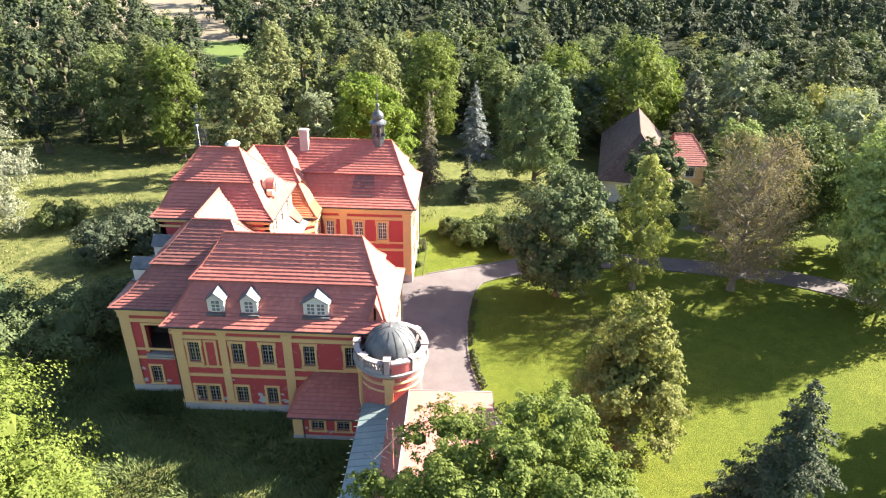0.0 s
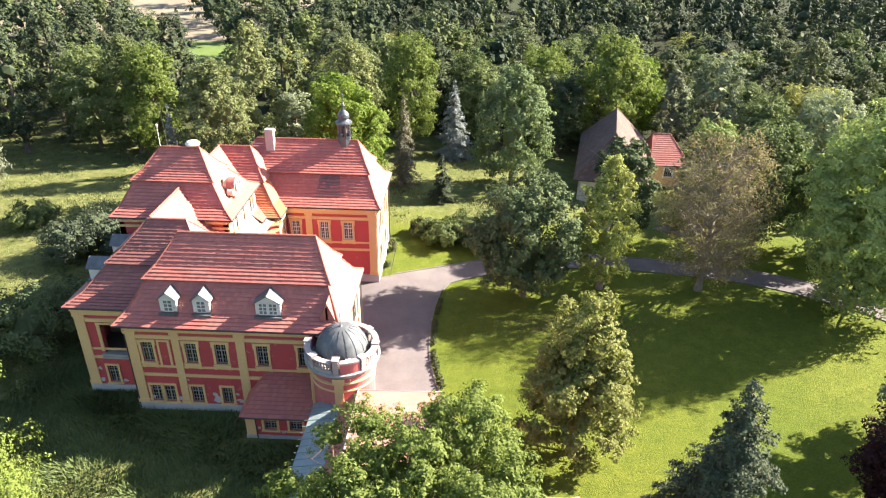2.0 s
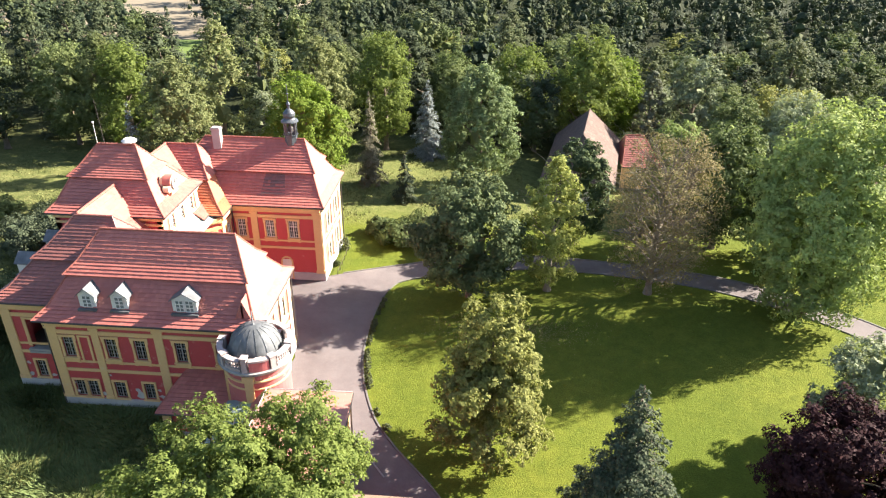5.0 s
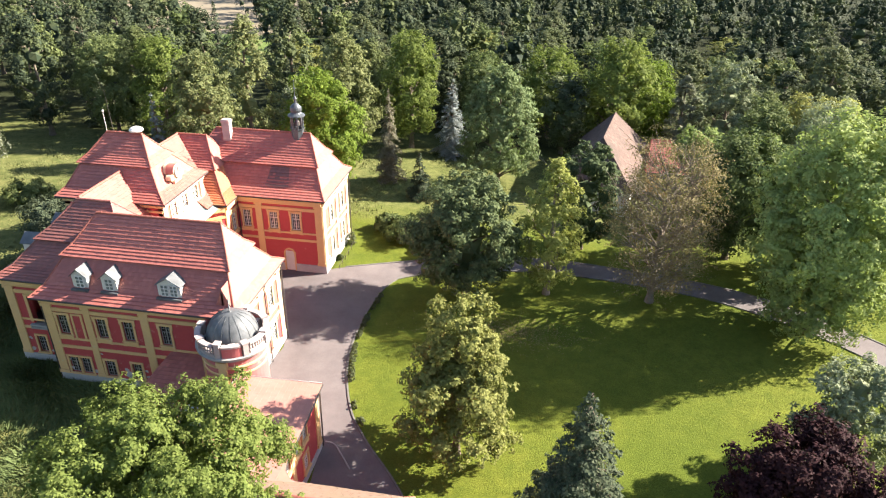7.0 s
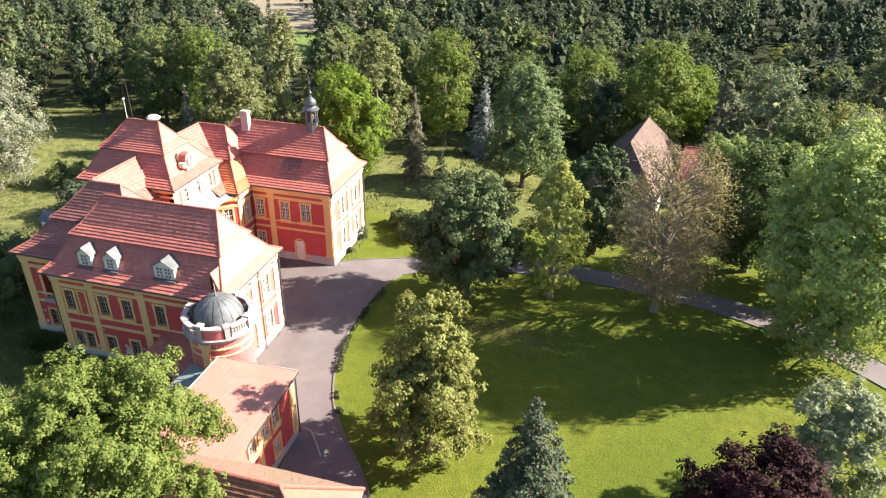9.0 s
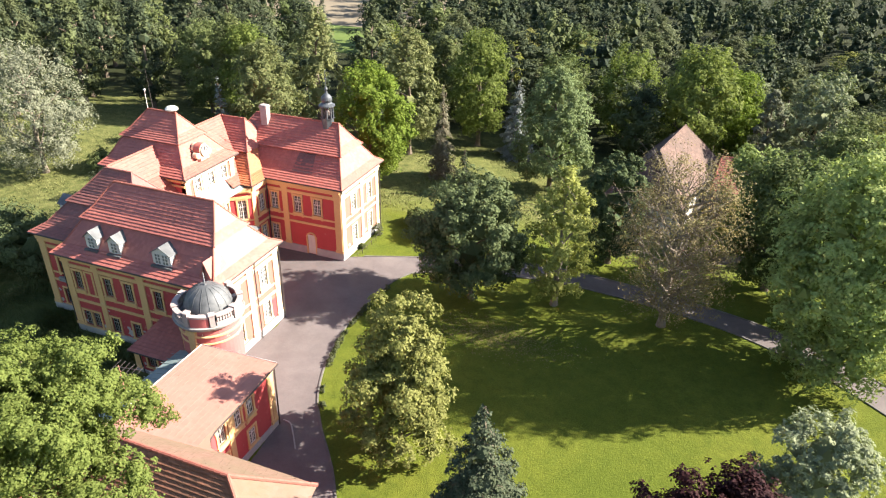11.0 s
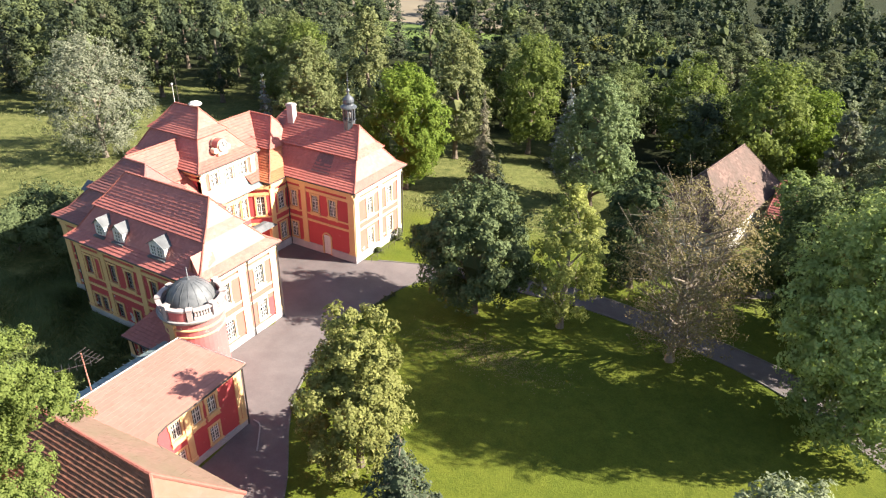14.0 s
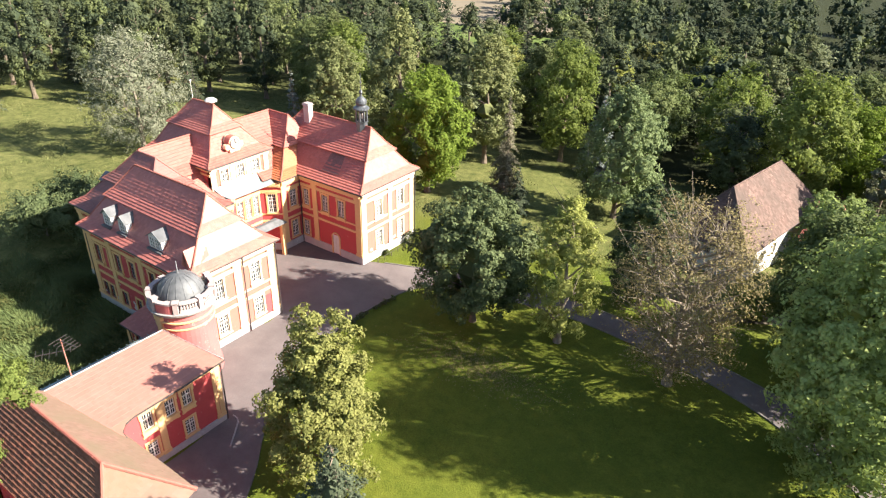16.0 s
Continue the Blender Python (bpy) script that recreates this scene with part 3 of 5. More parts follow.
# south wing, south front: u = x + 21.0
S0 = Facade(manor, (-21.0, 39.9), (-5.4, 39.9), 0.1, 8.1)
dress(S0, 0, [(0.0, 0.75), (3.35, 3.9), (8.05, 8.7)])
for x0, x1 in ((-20.0, -19.15), (-16.78, -15.92), (-14.58, -13.72), (-11.5, -10.68), (-8.45, -7.6)):
    S0.window(x0 + 21, x1 + 21, 4.9, 6.66)
S0.trim(2.2, 3.15, 6.72, 6.86, 0.07)
S0.trim(2.98, 3.15, 4.62, 6.72, 0.07)
S0.trim(2.2, 2.35, 4.62, 6.72, 0.065)
for x0, x1 in ((-19.98, -19.12), (-19.0, -18.14), (-16.88, -16.0), (-14.55, -13.75)):
    S0.window(x0 + 21, x1 + 21, 1.2, 2.72, "lower")
S0.done()
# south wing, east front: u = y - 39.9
E0 = Facade(manor, (-5.4, 39.9), (-5.4, 48.4), 0.0, 8.1, SUNLITRED)
dress(E0, 0, [(4.05, 4.8), (7.75, 8.5)], mat=SUNLITOCHRE)
# this panel stays in plain RED, with no sunlight mixed into its paint
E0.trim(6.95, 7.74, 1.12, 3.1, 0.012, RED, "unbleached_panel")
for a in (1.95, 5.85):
    E0.window(a, a + 0.95, 4.95, 7.0 - 0.1, "upper", WHITE, SUNLITOCHRE)
    E0.window(a, a + 0.95, 1.5, 3.35, "lower", WHITE, SUNLITOCHRE)
E0.done()
N0 = Facade(manor, (-5.4, 48.4), (-14.3, 48.4), 0.0, 8.1)
dress(N0, 0, [(0, 0.7), (4.2, 4.8)])
N0.done()
W0 = Facade(manor, (-21.0, 41.75), (-21.0, 39.9), 0.1, 8.1)
dress(W0, 0, [(1.2, 1.85)])
W0.done()
roof(manor, [(-21.55, 39.4, -4.95, 48.85, 8.25), (-19.8, 41.65, -6.15, 46.2, 10.95)], (-17.6, 43.95, -7.5, 43.95, 13.6))

# south-west pavilion
W1 = Facade(manor, (-25.7, 41.75), (-21.0, 41.75), 0.1, 8.15)
dress(W1, 0, [(0.0, 0.75)])
W1.hole(1.75, 3.5, 4.1, 6.75)
W1.window(1.55, 2.35, 1.3, 2.9, "lower")
W1.trim(1.5, 1.75, 4.3, 6.75, 0.07)
W1.trim(1.5, 3.7, 6.75, 6.92, 0.1)
W1.done()
W2 = Facade(manor, (-25.7, 66.65), (-25.7, 41.75), 0.1, 8.15)
dress(W2, 0, [(20.0, 20.7), (24.1, 24.9)])
W2.done()
s = Soup()
s.box(-24.2, 41.5, 3.95, -22.0, 42.3, 4.12)
s.box(-24.1, 41.42, 3.78, -22.1, 41.75, 3.95)
part("balcony", s, STONE, manor, "broken grey stone balcony slab")
s = Soup()
s.box(-25.0, 44.6, 3.9, -21.2, 44.7, 8.0)
s.box(-25.0, 42.2, 3.9, -21.2, 44.7, 4.0)
part("loggia_back", s, DARKIN, manor)
roof(manor, [(-26.15, 41.3, -13.9, 51.1, 8.4), (-23.6, 43.8, -16.0, 48.6, 10.9)], (-20.86, 46.2, -17.9, 46.2, 13.5), AGEDTILE)
roof(manor, [(-26.1, 44.5, -15.3, 52.0, 8.45), (-23.6, 45.4, -17.8, 51.8, 10.95)], (-20.7, 46.3, -20.7, 52.0, 13.62), sides="we")
# north-west pavilion and link
roof(manor, [(-26.15, 57.1, -13.9, 67.1, 8.65), (-23.6, 59.8, -16.0, 64.6, 11.15)], (-20.86, 62.2, -17.7, 62.2, 13.8), skirt=ORANGETILE)
roof(manor, [(-26.1, 56.0, -15.3, 64.0, 8.7), (-23.6, 56.2, -17.8, 63.0, 11.2)], (-20.7, 56.0, -20.7, 62.1, 13.8), sides="we")
L0 = Facade(manor, (-14.3, 57.35), (-14.3, 60.0), 0.2, 8.5)
dress(L0, 0.25, [(0.0, 0.6)])
L0.window(1.15, 2.05, 5.15, 7.1, "upper", WHITE)
L0.window(1.15, 2.05, 1.55, 3.5, "lower", WHITE)
L0.done()
L1 = Facade(manor, (-15.9, 55.9), (-14.3, 57.35), 0.2, 8.4)
dress(L1, 0.25, [])
L1.window(0.75, 1.6, 4.95, 7.1, "arch", WHITE)
L1.done()
L2 = Facade(manor, (-14.3, 51.05), (-15.9, 52.5), 0.2, 8.4)
dress(L2, 0.25, [])
L2.done()
L3 = Facade(manor, (-14.3, 48.4), (-14.3, 51.05), 0.2, 8.4)
dress(L3, 0.0, [])
L3.done()
# main block
M0 = Facade(manor, (-15.9, 52.5), (-15.9, 55.9), 0.2, 8.3)
dress(M0, 0.25, [])
for a in (0.35, 1.35, 2.35):
    M0.window(a, a + 0.75, 4.95, 7.1, "arch", WHITE)
M0.done()
M1 = Facade(manor, (-16.4, 50.6), (-16.4, 57.8), 8.0, 11.55, SUNLITRED)
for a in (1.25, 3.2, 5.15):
    M1.window(a, a + 0.85, 9.55, 10.9, "lower", WHITE, SUNLITOCHRE)
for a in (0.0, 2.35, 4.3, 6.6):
    M1.pilaster(a, a + 0.6, 8.4, 11.2, 0.08, SUNLITOCHRE)
M1.band(11.2, 11.55, 0.3, SUNLITOCHRE)
M1.done()
M2 = Facade(manor, (-25.7, 50.6), (-16.4, 50.6), 8.0, 11.55)
M2.band(11.15, 11.55, 0.25)
M2.band(10.6, 10.8, 0.1)
M2.done()
M3 = Facade(manor, (-16.4, 57.8), (-25.7, 57.8), 8.0, 11.55)
M3.band(11.15, 11.55, 0.25)
M3.done()
M4 = Facade(manor, (-25.7, 57.8), (-25.7, 50.6), 8.0, 11.55)
M4.done()
roof(manor, [(-26.2, 50.15, -15.9, 58.25, 11.6), (-24.85, 52.25, -17.85, 56.2, 14.15)], (-22.7, 54.25, -19.4, 54.25, 16.4))
# porch canopy over the first floor of the main front
s = Soup()
q = [(-16.35, 50.7, 9.35), (-14.7, 51.4, 8.4), (-14.7, 57.0, 8.4), (-16.35, 57.7, 9.35)]
k = [(-15.6, 51.0, 8.72), (-15.6, 57.4, 8.72)]
s.face(q[0], k[0], k[1], q[3])
s.face(k[0], q[1], q[2], k[1])
s.face(q[1], k[0], q[0], (-16.35, 50.7, 8.35), (-14.7, 51.4, 8.3))
s.face(q[3], k[1], q[2], (-14.7, 57.0, 8.3), (-16.35, 57.7, 8.35))
s.face((-14.7, 51.4, 8.3), (-14.7, 57.0, 8.3), q[2], q[1])
s.face((-16.35, 50.7, 8.35), (-16.35, 57.7, 8.35), (-14.7, 57.0, 8.3), (-14.7, 51.4, 8.3))
part("canopy_roof", s, COPPER, manor, "light sheet metal roof under the attic windows")

# north wing
S2 = Facade(manor, (-14.3, 60.0), (-5.4, 60.0), 0.1, 8.6)
dress(S2, 0.35, [(1.95, 2.6), (8.15, 8.9)], (4.5, 5.75))
for x0, x1 in ((-13.75, -12.95), (-10.95, -10.1), (-8.65, -7.75)):
    S2.window(x0 + 14.3, x1 + 14.3, 5.2, 7.05, "upper", WHITE)
S2.window(0.3, 1.15, 1.5, 3.3, "lower", WHITE)
S2.hole(4.65, 5.6, 0.5, 2.75)
S2.done()
s = Soup()
s.box(4.5, -0.08, 0.45, 4.65, 0.03, 2.55, S2.m)
s.box(5.6, -0.08, 0.45, 5.75, 0.03, 2.55, S2.m)
for i in range(10):
    a, b = math.pi * i / 10, math.pi * (i + 1) / 10
    for r0, r1 in ((0.475, 0.63),):
        pts = [(5.125 + r * math.cos(t), 0, 2.45 + r * math.sin(t)) for r, t in ((r0, a), (r1, a), (r1, b), (r0, b))]
        s.face(*[S2.m @ Vector((x, -0.08, z)) for x, y, z in pts])
        s.face(*[S2.m @ Vector((pts[k][0], y, pts[k][2])) for k, y in ((1, 0.03), (2, 0.03), (2, -0.08), (1, -0.08))])
door = part("door", s, YELLOW, manor, "white arched door with ochre surround")
s = Soup()
s.box(4.66, 0.02, 0.5, 5.12, 0.1, 2.74, S2.m)
s.box(5.13, 0.02, 0.5, 5.59, 0.1, 2.74, S2.m)
for x in (4.72, 5.19):
    s.box(x, 0.0, 0.65, x + 0.34, 0.03, 1.4, S2.m)
    s.box(x, 0.0, 1.55, x + 0.34, 0.03, 2.3, S2.m)
part("door_leaf", s, WHITE, door, "white panelled double leaf")
E2 = Facade(manor, (-5.4, 60.0), (-5.4, 68.5), 0.0, 8.6, SUNLITRED)
dress(E2, 0.35, [(0, 0.7), (4.2, 4.75), (7.8, 8.5)], mat=SUNLITOCHRE)
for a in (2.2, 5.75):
    E2.window(a, a + 0.95, 5.2, 7.1, "upper", WHITE, SUNLITOCHRE)
    E2.window(a, a + 0.95, 1.6, 3.5, "lower", WHITE, SUNLITOCHRE)
E2.done()
N2 = Facade(manor, (-5.4, 68.5), (-25.7, 68.5), -0.4, 8.6)
N2.done()
roof(manor, [(-21.5, 59.5, -4.9, 69.1, 8.75), (-19.8, 61.85, -6.15, 66.6, 11.4)], (-17.6, 64.35, -7.6, 64.35, 13.95))


# a sooty field of tiles on the lower slope of the north wing
s, t = Soup(), Soup()
q = [(-11.3, 60.62, 9.53), (-8.9, 60.62, 9.53), (-9.1, 61.95, 11.19), (-11.0, 61.95, 11.19)]
tile_face(t, *q, 0.34, 0.26, 0.075)
tagged(part("roof_tiles", t, SOOTTILE, manor, "dark sooty patch of roof tiles"), kind="stuff")


# ---- lean-to in front of the south wing ----
annex = thing("annex", "small red lean-to with a tiled pent roof", "outbuilding")
A0 = Facade(annex, (-12.0, 37.2), (-6.6, 37.2), 0.1, 2.6, RED, 0.3)
for a in (1.35, 3.2):
    A0.window(a, a + 0.9, 1.25, 2.15, "lower", DARKWOOD)
A0.trim(0, 0.7, 0.4, 2.6, 0.06)
s = Soup()
s.box(-0.05, -0.08, 0.1, A0.len, 0.02, 0.75, A0.m)
part("plinth", s, PLINTH, annex)
A0.done()
A1 = Facade(annex, (-12.0, 39.9), (-12.0, 37.2), 0.1, 2.6, RED, 0.3)
A1.done()
t, s = Soup(), Soup()
q = [(-12.3, 36.85, 2.6), (-6.4, 36.85, 2.6), (-6.4, 39.9, 4.35), (-10.9, 39.9, 4.35)]
tile_face(t, *q)
s.face(*q)
tile_face(t, (-12.3, 39.9, 2.6), (-12.3, 36.85, 2.6), (-10.9, 39.9, 4.35), (-10.9, 39.9, 4.35))
s.face((-12.3, 39.9, 2.6), (-12.3, 36.85, 2.6), (-10.9, 39.9, 4.35))
body = part("roof", s, TILE, annex)
tagged(part("roof_tiles", t, TILE, body), kind="stuff")
s = Soup()
s.tube([(-12.3, 36.85, 2.55), (-6.4, 36.85, 2.55)], [0.07, 0.07])
s.tube([(-11.2, 36.95, 2.5), (-11.2, 37.1, 0.5)], [0.05, 0.05])
part("gutter", s, GUTTER, body)


def patch(f, u, v, r, seed):
    """A place where the paint has flaked off to the pale plaster."""
    g = random.Random(seed)
    n = 11
    ring = [(u + r * g.uniform(0.45, 1.15) * 1.4 * math.cos(2 * math.pi * k / n), v + r * g.uniform(0.45, 1.15) * math.sin(2 * math.pi * k / n)) for k in range(n)]
    s = Soup()
    s.face(*[f.m @ Vector((x, -0.012, z)) for x, z in ring])
    for k in range(n):
        (x, z), (p, q) = ring[k], ring[(k + 1) % n]
        s.face(*[f.m @ Vector(w) for w in ((x, -0.012, z), (x, 0.01, z), (p, 0.01, q), (p, -0.012, q))])
    part("plaster_patch", s, BARE, f.parent)


for i, (f, u, v, r) in enumerate(((S0, 5.85, 2.05, 0.2), (S0, 6.05, 1.55, 0.34), (S0, 7.75, 1.5, 0.22), (S0, 7.6, 2.1, 0.14), (S0, 1.1, 1.6, 0.16), (S0, 1.0, 2.4, 0.12), (S0, 3.15, 1.5, 0.2), (S0, 8.9, 1.45, 0.25), (S0, 4.0, 3.3, 0.1),
                                  (W1, 0.95, 1.5, 0.22), (W1, 0.9, 2.6, 0.16), (W1, 2.75, 1.5, 0.18), (A0, 2.6, 2.3, 0.16), (A0, 2.7, 1.1, 0.2), (A0, 0.95, 1.4, 0.16), (E0, 0.5, 1.6, 0.25), (E2, 1.4, 1.7, 0.2), (E2, 5.2, 1.75, 0.22))):
    patch(f, u, v, r, 300 + i)


def dormer(place, wide, twin=False):
    """A small gabled dormer with a sheet roof on the south slope."""
    h = wide / 2
    d = new("dormer")
    d.matrix_basis = place
    d.parent = manor
    b = Soup()
    b.box(-h, 0.0, -0.1, h, 1.9, 1.2)
    b.face((-h, 0.0, 1.2), (h, 0.0, 1.2), (0, 0.0, 1.66))
    wall = part("dormer_wall", b, WHITE, d)
    r = Soup()
    e = 0.14
    for sx in (-1, 1):
        q = [(sx * (h + e), -0.16, 1.12), (sx * (h + e), 1.9, 1.12), (0, 2.2, 1.78), (0, -0.16, 1.78)]
        r.face(*(q if sx < 0 else q[::-1]))
        r.face(*[(a, c, z - 0.05) for a, c, z in (q[::-1] if sx < 0 else q)])
        r.face(q[0], q[3], (q[3][0], q[3][1], q[3][2] - 0.05), (q[0][0], q[0][1], q[0][2] - 0.05))
    part("dormer_roof", r, LEAD, d)
    n = 2 if twin else 1
    f, p = Soup(), Soup()
    for k in range(n):
        c = 0 if n == 1 else (-0.36 + 0.72 * k)
        w = 0.34 if n == 1 else 0.31
        for a in (-w, -0.025, w - 0.05):
            f.box(c + a, -0.06, 0.2, c + a + 0.05, -0.01, 1.12)
        for z in (0.18, 0.49, 0.79, 1.09):
            f.box(c - w, -0.062, z, c + w, -0.012, z + 0.05)
        p.box(c - w + 0.02, -0.02, 0.22, c + w - 0.02, -0.004, 1.1)
    part("window_frame", f, WHITE, d)
    part("pane", p, DORMERSKY, d)
    s = Soup()
    s.box(-h - 0.1, -0.28, -0.08, h + 0.1, 0.04, 0.1)
    part("apron", s, LEAD, d)


dormer(pose(-17.65, 40.42, 8.85), 1.2)
dormer(pose(-15.25, 40.42, 8.85), 1.2)
dormer(pose(-10.45, 40.42, 8.85), 1.8, True)
for y in (45.2, 49.0):
    dormer(pose(-25.4, y, 8.9, 0, 0, -90), 1.5)

for x, y, z in ((-14.2, 59.9, 8.4), (-5.25, 48.5, 8.1), (-5.25, 44.9, 8.1), (-5.25, 68.6, 8.6), (-21.1, 39.85, 8.1)):
    s = Soup()
    s.tube([(x + 0.25, y - 0.15, z), (x + 0.08, y - 0.05, z - 0.5), (x + 0.08, y - 0.05, 0.5)], [0.06, 0.055, 0.055], 6)
    part("downpipe", s, GUTTER, manor)

# chimney, siren, masts, roof turret, clock
s = Soup()
s.box(-16.55, 63.45, 11.8, -15.75, 64.1, 15.1)
s.box(-16.62, 63.38, 14.85, -15.68, 64.17, 15.0)
part("chimney", s, OLDWHITE, manor, "white plastered chimney")
s = Soup()
s.turn([(0.12, 16.1), (0.12, 16.6), (0.58, 16.62), (0.62, 16.75), (0.42, 16.92), (0.0, 17.02)], (-19.95, 54.4), 20)
part("siren", s, WHITE, manor, "white mushroom-shaped warning siren")
s = Soup()
s.tube([(-22.7, 54.25, 16.3), (-22.7, 54.25, 18.2)], [0.028, 0.022])
s.turn([(0.0, 18.4), (0.13, 18.3), (0.0, 18.1)], (-22.7, 54.25), 8)
part("mast", s, WHITE, manor)
s = Soup()
s.tube([(-22.1, 54.3, 16.3), (-22.2, 54.3, 20.2)], [0.03, 0.015])
part("antenna", s, GUTTER, manor)
s = Soup()
c = (-8.9, 64.4)
s.turn([(0.62, 12.4), (0.62, 14.35), (0.74, 14.4), (0.74, 14.5)], c, 8, math.pi / 8, math.pi / 8 + 2 * math.pi)
s.turn([(0.86, 15.7), (0.84, 15.82), (0.6, 15.98), (0.5, 16.1), (0.6, 16.35), (0.56, 16.6), (0.34, 16.85), (0.15, 17.0), (0.11, 17.25), (0.2, 17.42), (0.12, 17.6), (0.04, 17.7), (0.03, 19.3), (0.0, 19.35)], c, 16)
s.turn([(0.0, 15.75), (0.82, 15.75)], c, 16)
s.turn([(0.0, 18.55), (0.14, 18.45), (0.0, 18.3)], c, 10)
posts = []
for k in range(8):
    w = math.pi / 8 + k * math.pi / 4
    x, y = c[0] + 0.56 * math.cos(w), c[1] + 0.56 * math.sin(w)
    posts.append((x, y))
turret = part("bell_turret", s, DARKLEAD, manor, "small lead-covered bell turret with onion cap")
for x, y in posts:
    s = Soup()
    s.box(x - 0.07, y - 0.07, 14.45, x + 0.07, y + 0.07, 15.78)
    part("post", s, DARKLEAD, turret)
s = Soup()
s.turn([(0.32, 14.75), (0.26, 15.1), (0.14, 15.35), (0, 15.4)], c, 12)
part("bell", s, GUTTER, turret)


def axle(soup, depth, y=54.0, z=13.2):
    """Lay a lathed form on its side, facing east."""
    soup.v = [(depth + c, y + a, z + b) for a, b, c in soup.v]
    return soup


s = Soup()
s.turn([(0.0, 0.0), (0.64, 0.0), (0.64, 0.95), (0.56, 1.05), (0.0, 1.05)], (0, 0), 24)
axle(s, -17.5)
s.box(-17.65, 53.4, 12.3, -16.5, 54.6, 12.75)
clock = part("clock_dormer", s, SUNLITOCHRE, manor, "clock dormer with a round grey dial and scrolled sides")
for y in (53.2, 54.8):
    s = Soup()
    s.turn([(0.0, 0.0), (0.3, 0.0), (0.3, 0.5), (0.22, 0.56), (0.0, 0.56)], (0, 0), 14)
    part("scroll", axle(s, -17.05, y, 12.85), SUNLITOCHRE, clock)
s = Soup()
s.turn([(0.65, 0.3), (0.7, 0.3), (0.7, 1.0), (0.65, 1.0)], (0, 0), 12, 1.3, math.pi + 0.1)
part("hood", axle(s, -17.5), TILE, clock)
s = Soup()
s.turn([(0.55, 0.0), (0.55, 0.08), (0.45, 0.08), (0.45, 0.03), (0.0, 0.03)], (0, 0), 24)
s.v = [(-16.43 + z, 54.0 + x, 13.2 + y) for x, y, z in s.v]
dial = part("clock_dial", s, STONE, clock)
s = Soup()
s.box(-16.4, 53.96, 13.17, -16.37, 54.04, 13.6)
s.box(-16.4, 53.98, 13.18, -16.375, 54.28, 13.24)
part("pointer", s, GUTTER, dial)

# round corner tower with dome and parapet
TC = (-4.95, 38.7)
tower = thing("corner_tower", "round pink tower with a lead dome and broken parapet", "tower")
s = Soup()
s.turn([(2.3, 0.0), (2.3, 1.1), (2.2, 1.15), (2.2, 6.9)], TC, 40)
part("drum", s, PINK, tower)
s = Soup()
for z, r in ((5.5, 2.27), (6.15, 2.34)):
    s.turn([(2.2, z), (r, z + 0.03), (r, z + 0.12), (2.2, z + 0.15)], TC, 40)
part("string_course", s, YELLOW, tower)
s = Soup()
s.turn([(2.2, 6.75), (2.45, 6.85), (2.62, 7.05), (2.66, 7.2), (2.0, 7.35)], TC, 40)
part("cornice", s, STONE, tower, "grey weathered cornice")
s = Soup()
s.turn([(1.86, 7.25), (1.86, 7.6), (1.8, 7.95), (1.66, 8.4), (1.4, 8.82), (1.02, 9.16), (0.56, 9.38), (0.2, 9.46), (0.05, 9.48), (0.035, 10.5), (0.0, 10.52)], TC, 40)
dome = part("dome", s, LEAD, tower, "grey lead dome", smooth=True)
s = Soup()
for k in range(16):
    w = 2 * math.pi * k / 16
    s.tube([(TC[0] + r * math.cos(w), TC[1] + r * math.sin(w), z + 0.015) for r, z in ((1.81, 7.95), (1.67, 8.4), (1.41, 8.82), (1.03, 9.16), (0.57, 9.38))], [0.016] * 5, 4)
part("dome_seams", s, LEAD, dome)
rnd = random.Random(5)
for k in range(8):
    w0 = math.radians(-90 + 45 * k)
    m = Matrix.Translation((TC[0], TC[1], 0)) @ Matrix.Rotation(w0, 4, "Z")
    s = Soup()
    top = 8.17 if k % 4 else 8.34
    s.box(2.14, -0.19, 7.25, 2.56, 0.19, top, m)
    s.box(2.09, -0.24, top, 2.61, 0.24, top + 0.1, m)
    part("pier", s, OLDWHITE, tower)
    s = Soup()
    a0, a1 = w0 + 0.12, w0 + math.radians(45) - 0.12
    solid = k in (0, 3, 4, 5)
    s.turn([(2.24, 7.25), (2.24, 7.5), (2.5, 7.5), (2.5, 7.25)] if not solid else [(2.24, 7.25), (2.24, 8.06), (2.5, 8.06), (2.5, 7.25)], TC, 6, a0, a1)
    rail = part("parapet", s, PINK if solid else OLDWHITE, tower)
    s = Soup()
    s.turn([(2.18, 8.04), (2.18, 8.18), (2.58, 8.18), (2.58, 8.04), (2.18, 8.04)], TC, 6, a0, a1 - (0.3 if k == 5 else 0))
    part("coping", s, OLDWHITE, rail)
    if not solid:
        for i in range(6):
            w = a0 + (a1 - a0) * (i + 0.5) / 6
            b = Soup()
            b.turn([(0.06, 7.5), (0.1, 7.66), (0.05, 7.85), (0.08, 8.06)], (TC[0] + 2.37 * math.cos(w), TC[1] + 2.37 * math.sin(w)), 6)
            part("baluster", b, OLDWHITE, rail)
for w in (-88, -160):
    m = Matrix.Translation((TC[0], TC[1], 0)) @ Matrix.Rotation(math.radians(w), 4, "Z")
    s = Soup()
    s.box(2.1, -0.3, 0.3, 2.34, 0.3, 6.6, m)
    s.box(2.1, -0.4, 6.35, 2.44, 0.4, 6.75, m)
    part("pilaster", s, YELLOW, tower)
s = Soup()
s.box(-5.6, 40.6, 8.3, -5.05, 42.4, 8.45)
s.box(-6.3, 40.2, 8.6, -6.15, 41.0, 9.9)
s.face((-6.9, 40.2, 8.5), (-5.5, 40.2, 8.5), (-6.2, 40.2, 10.3))
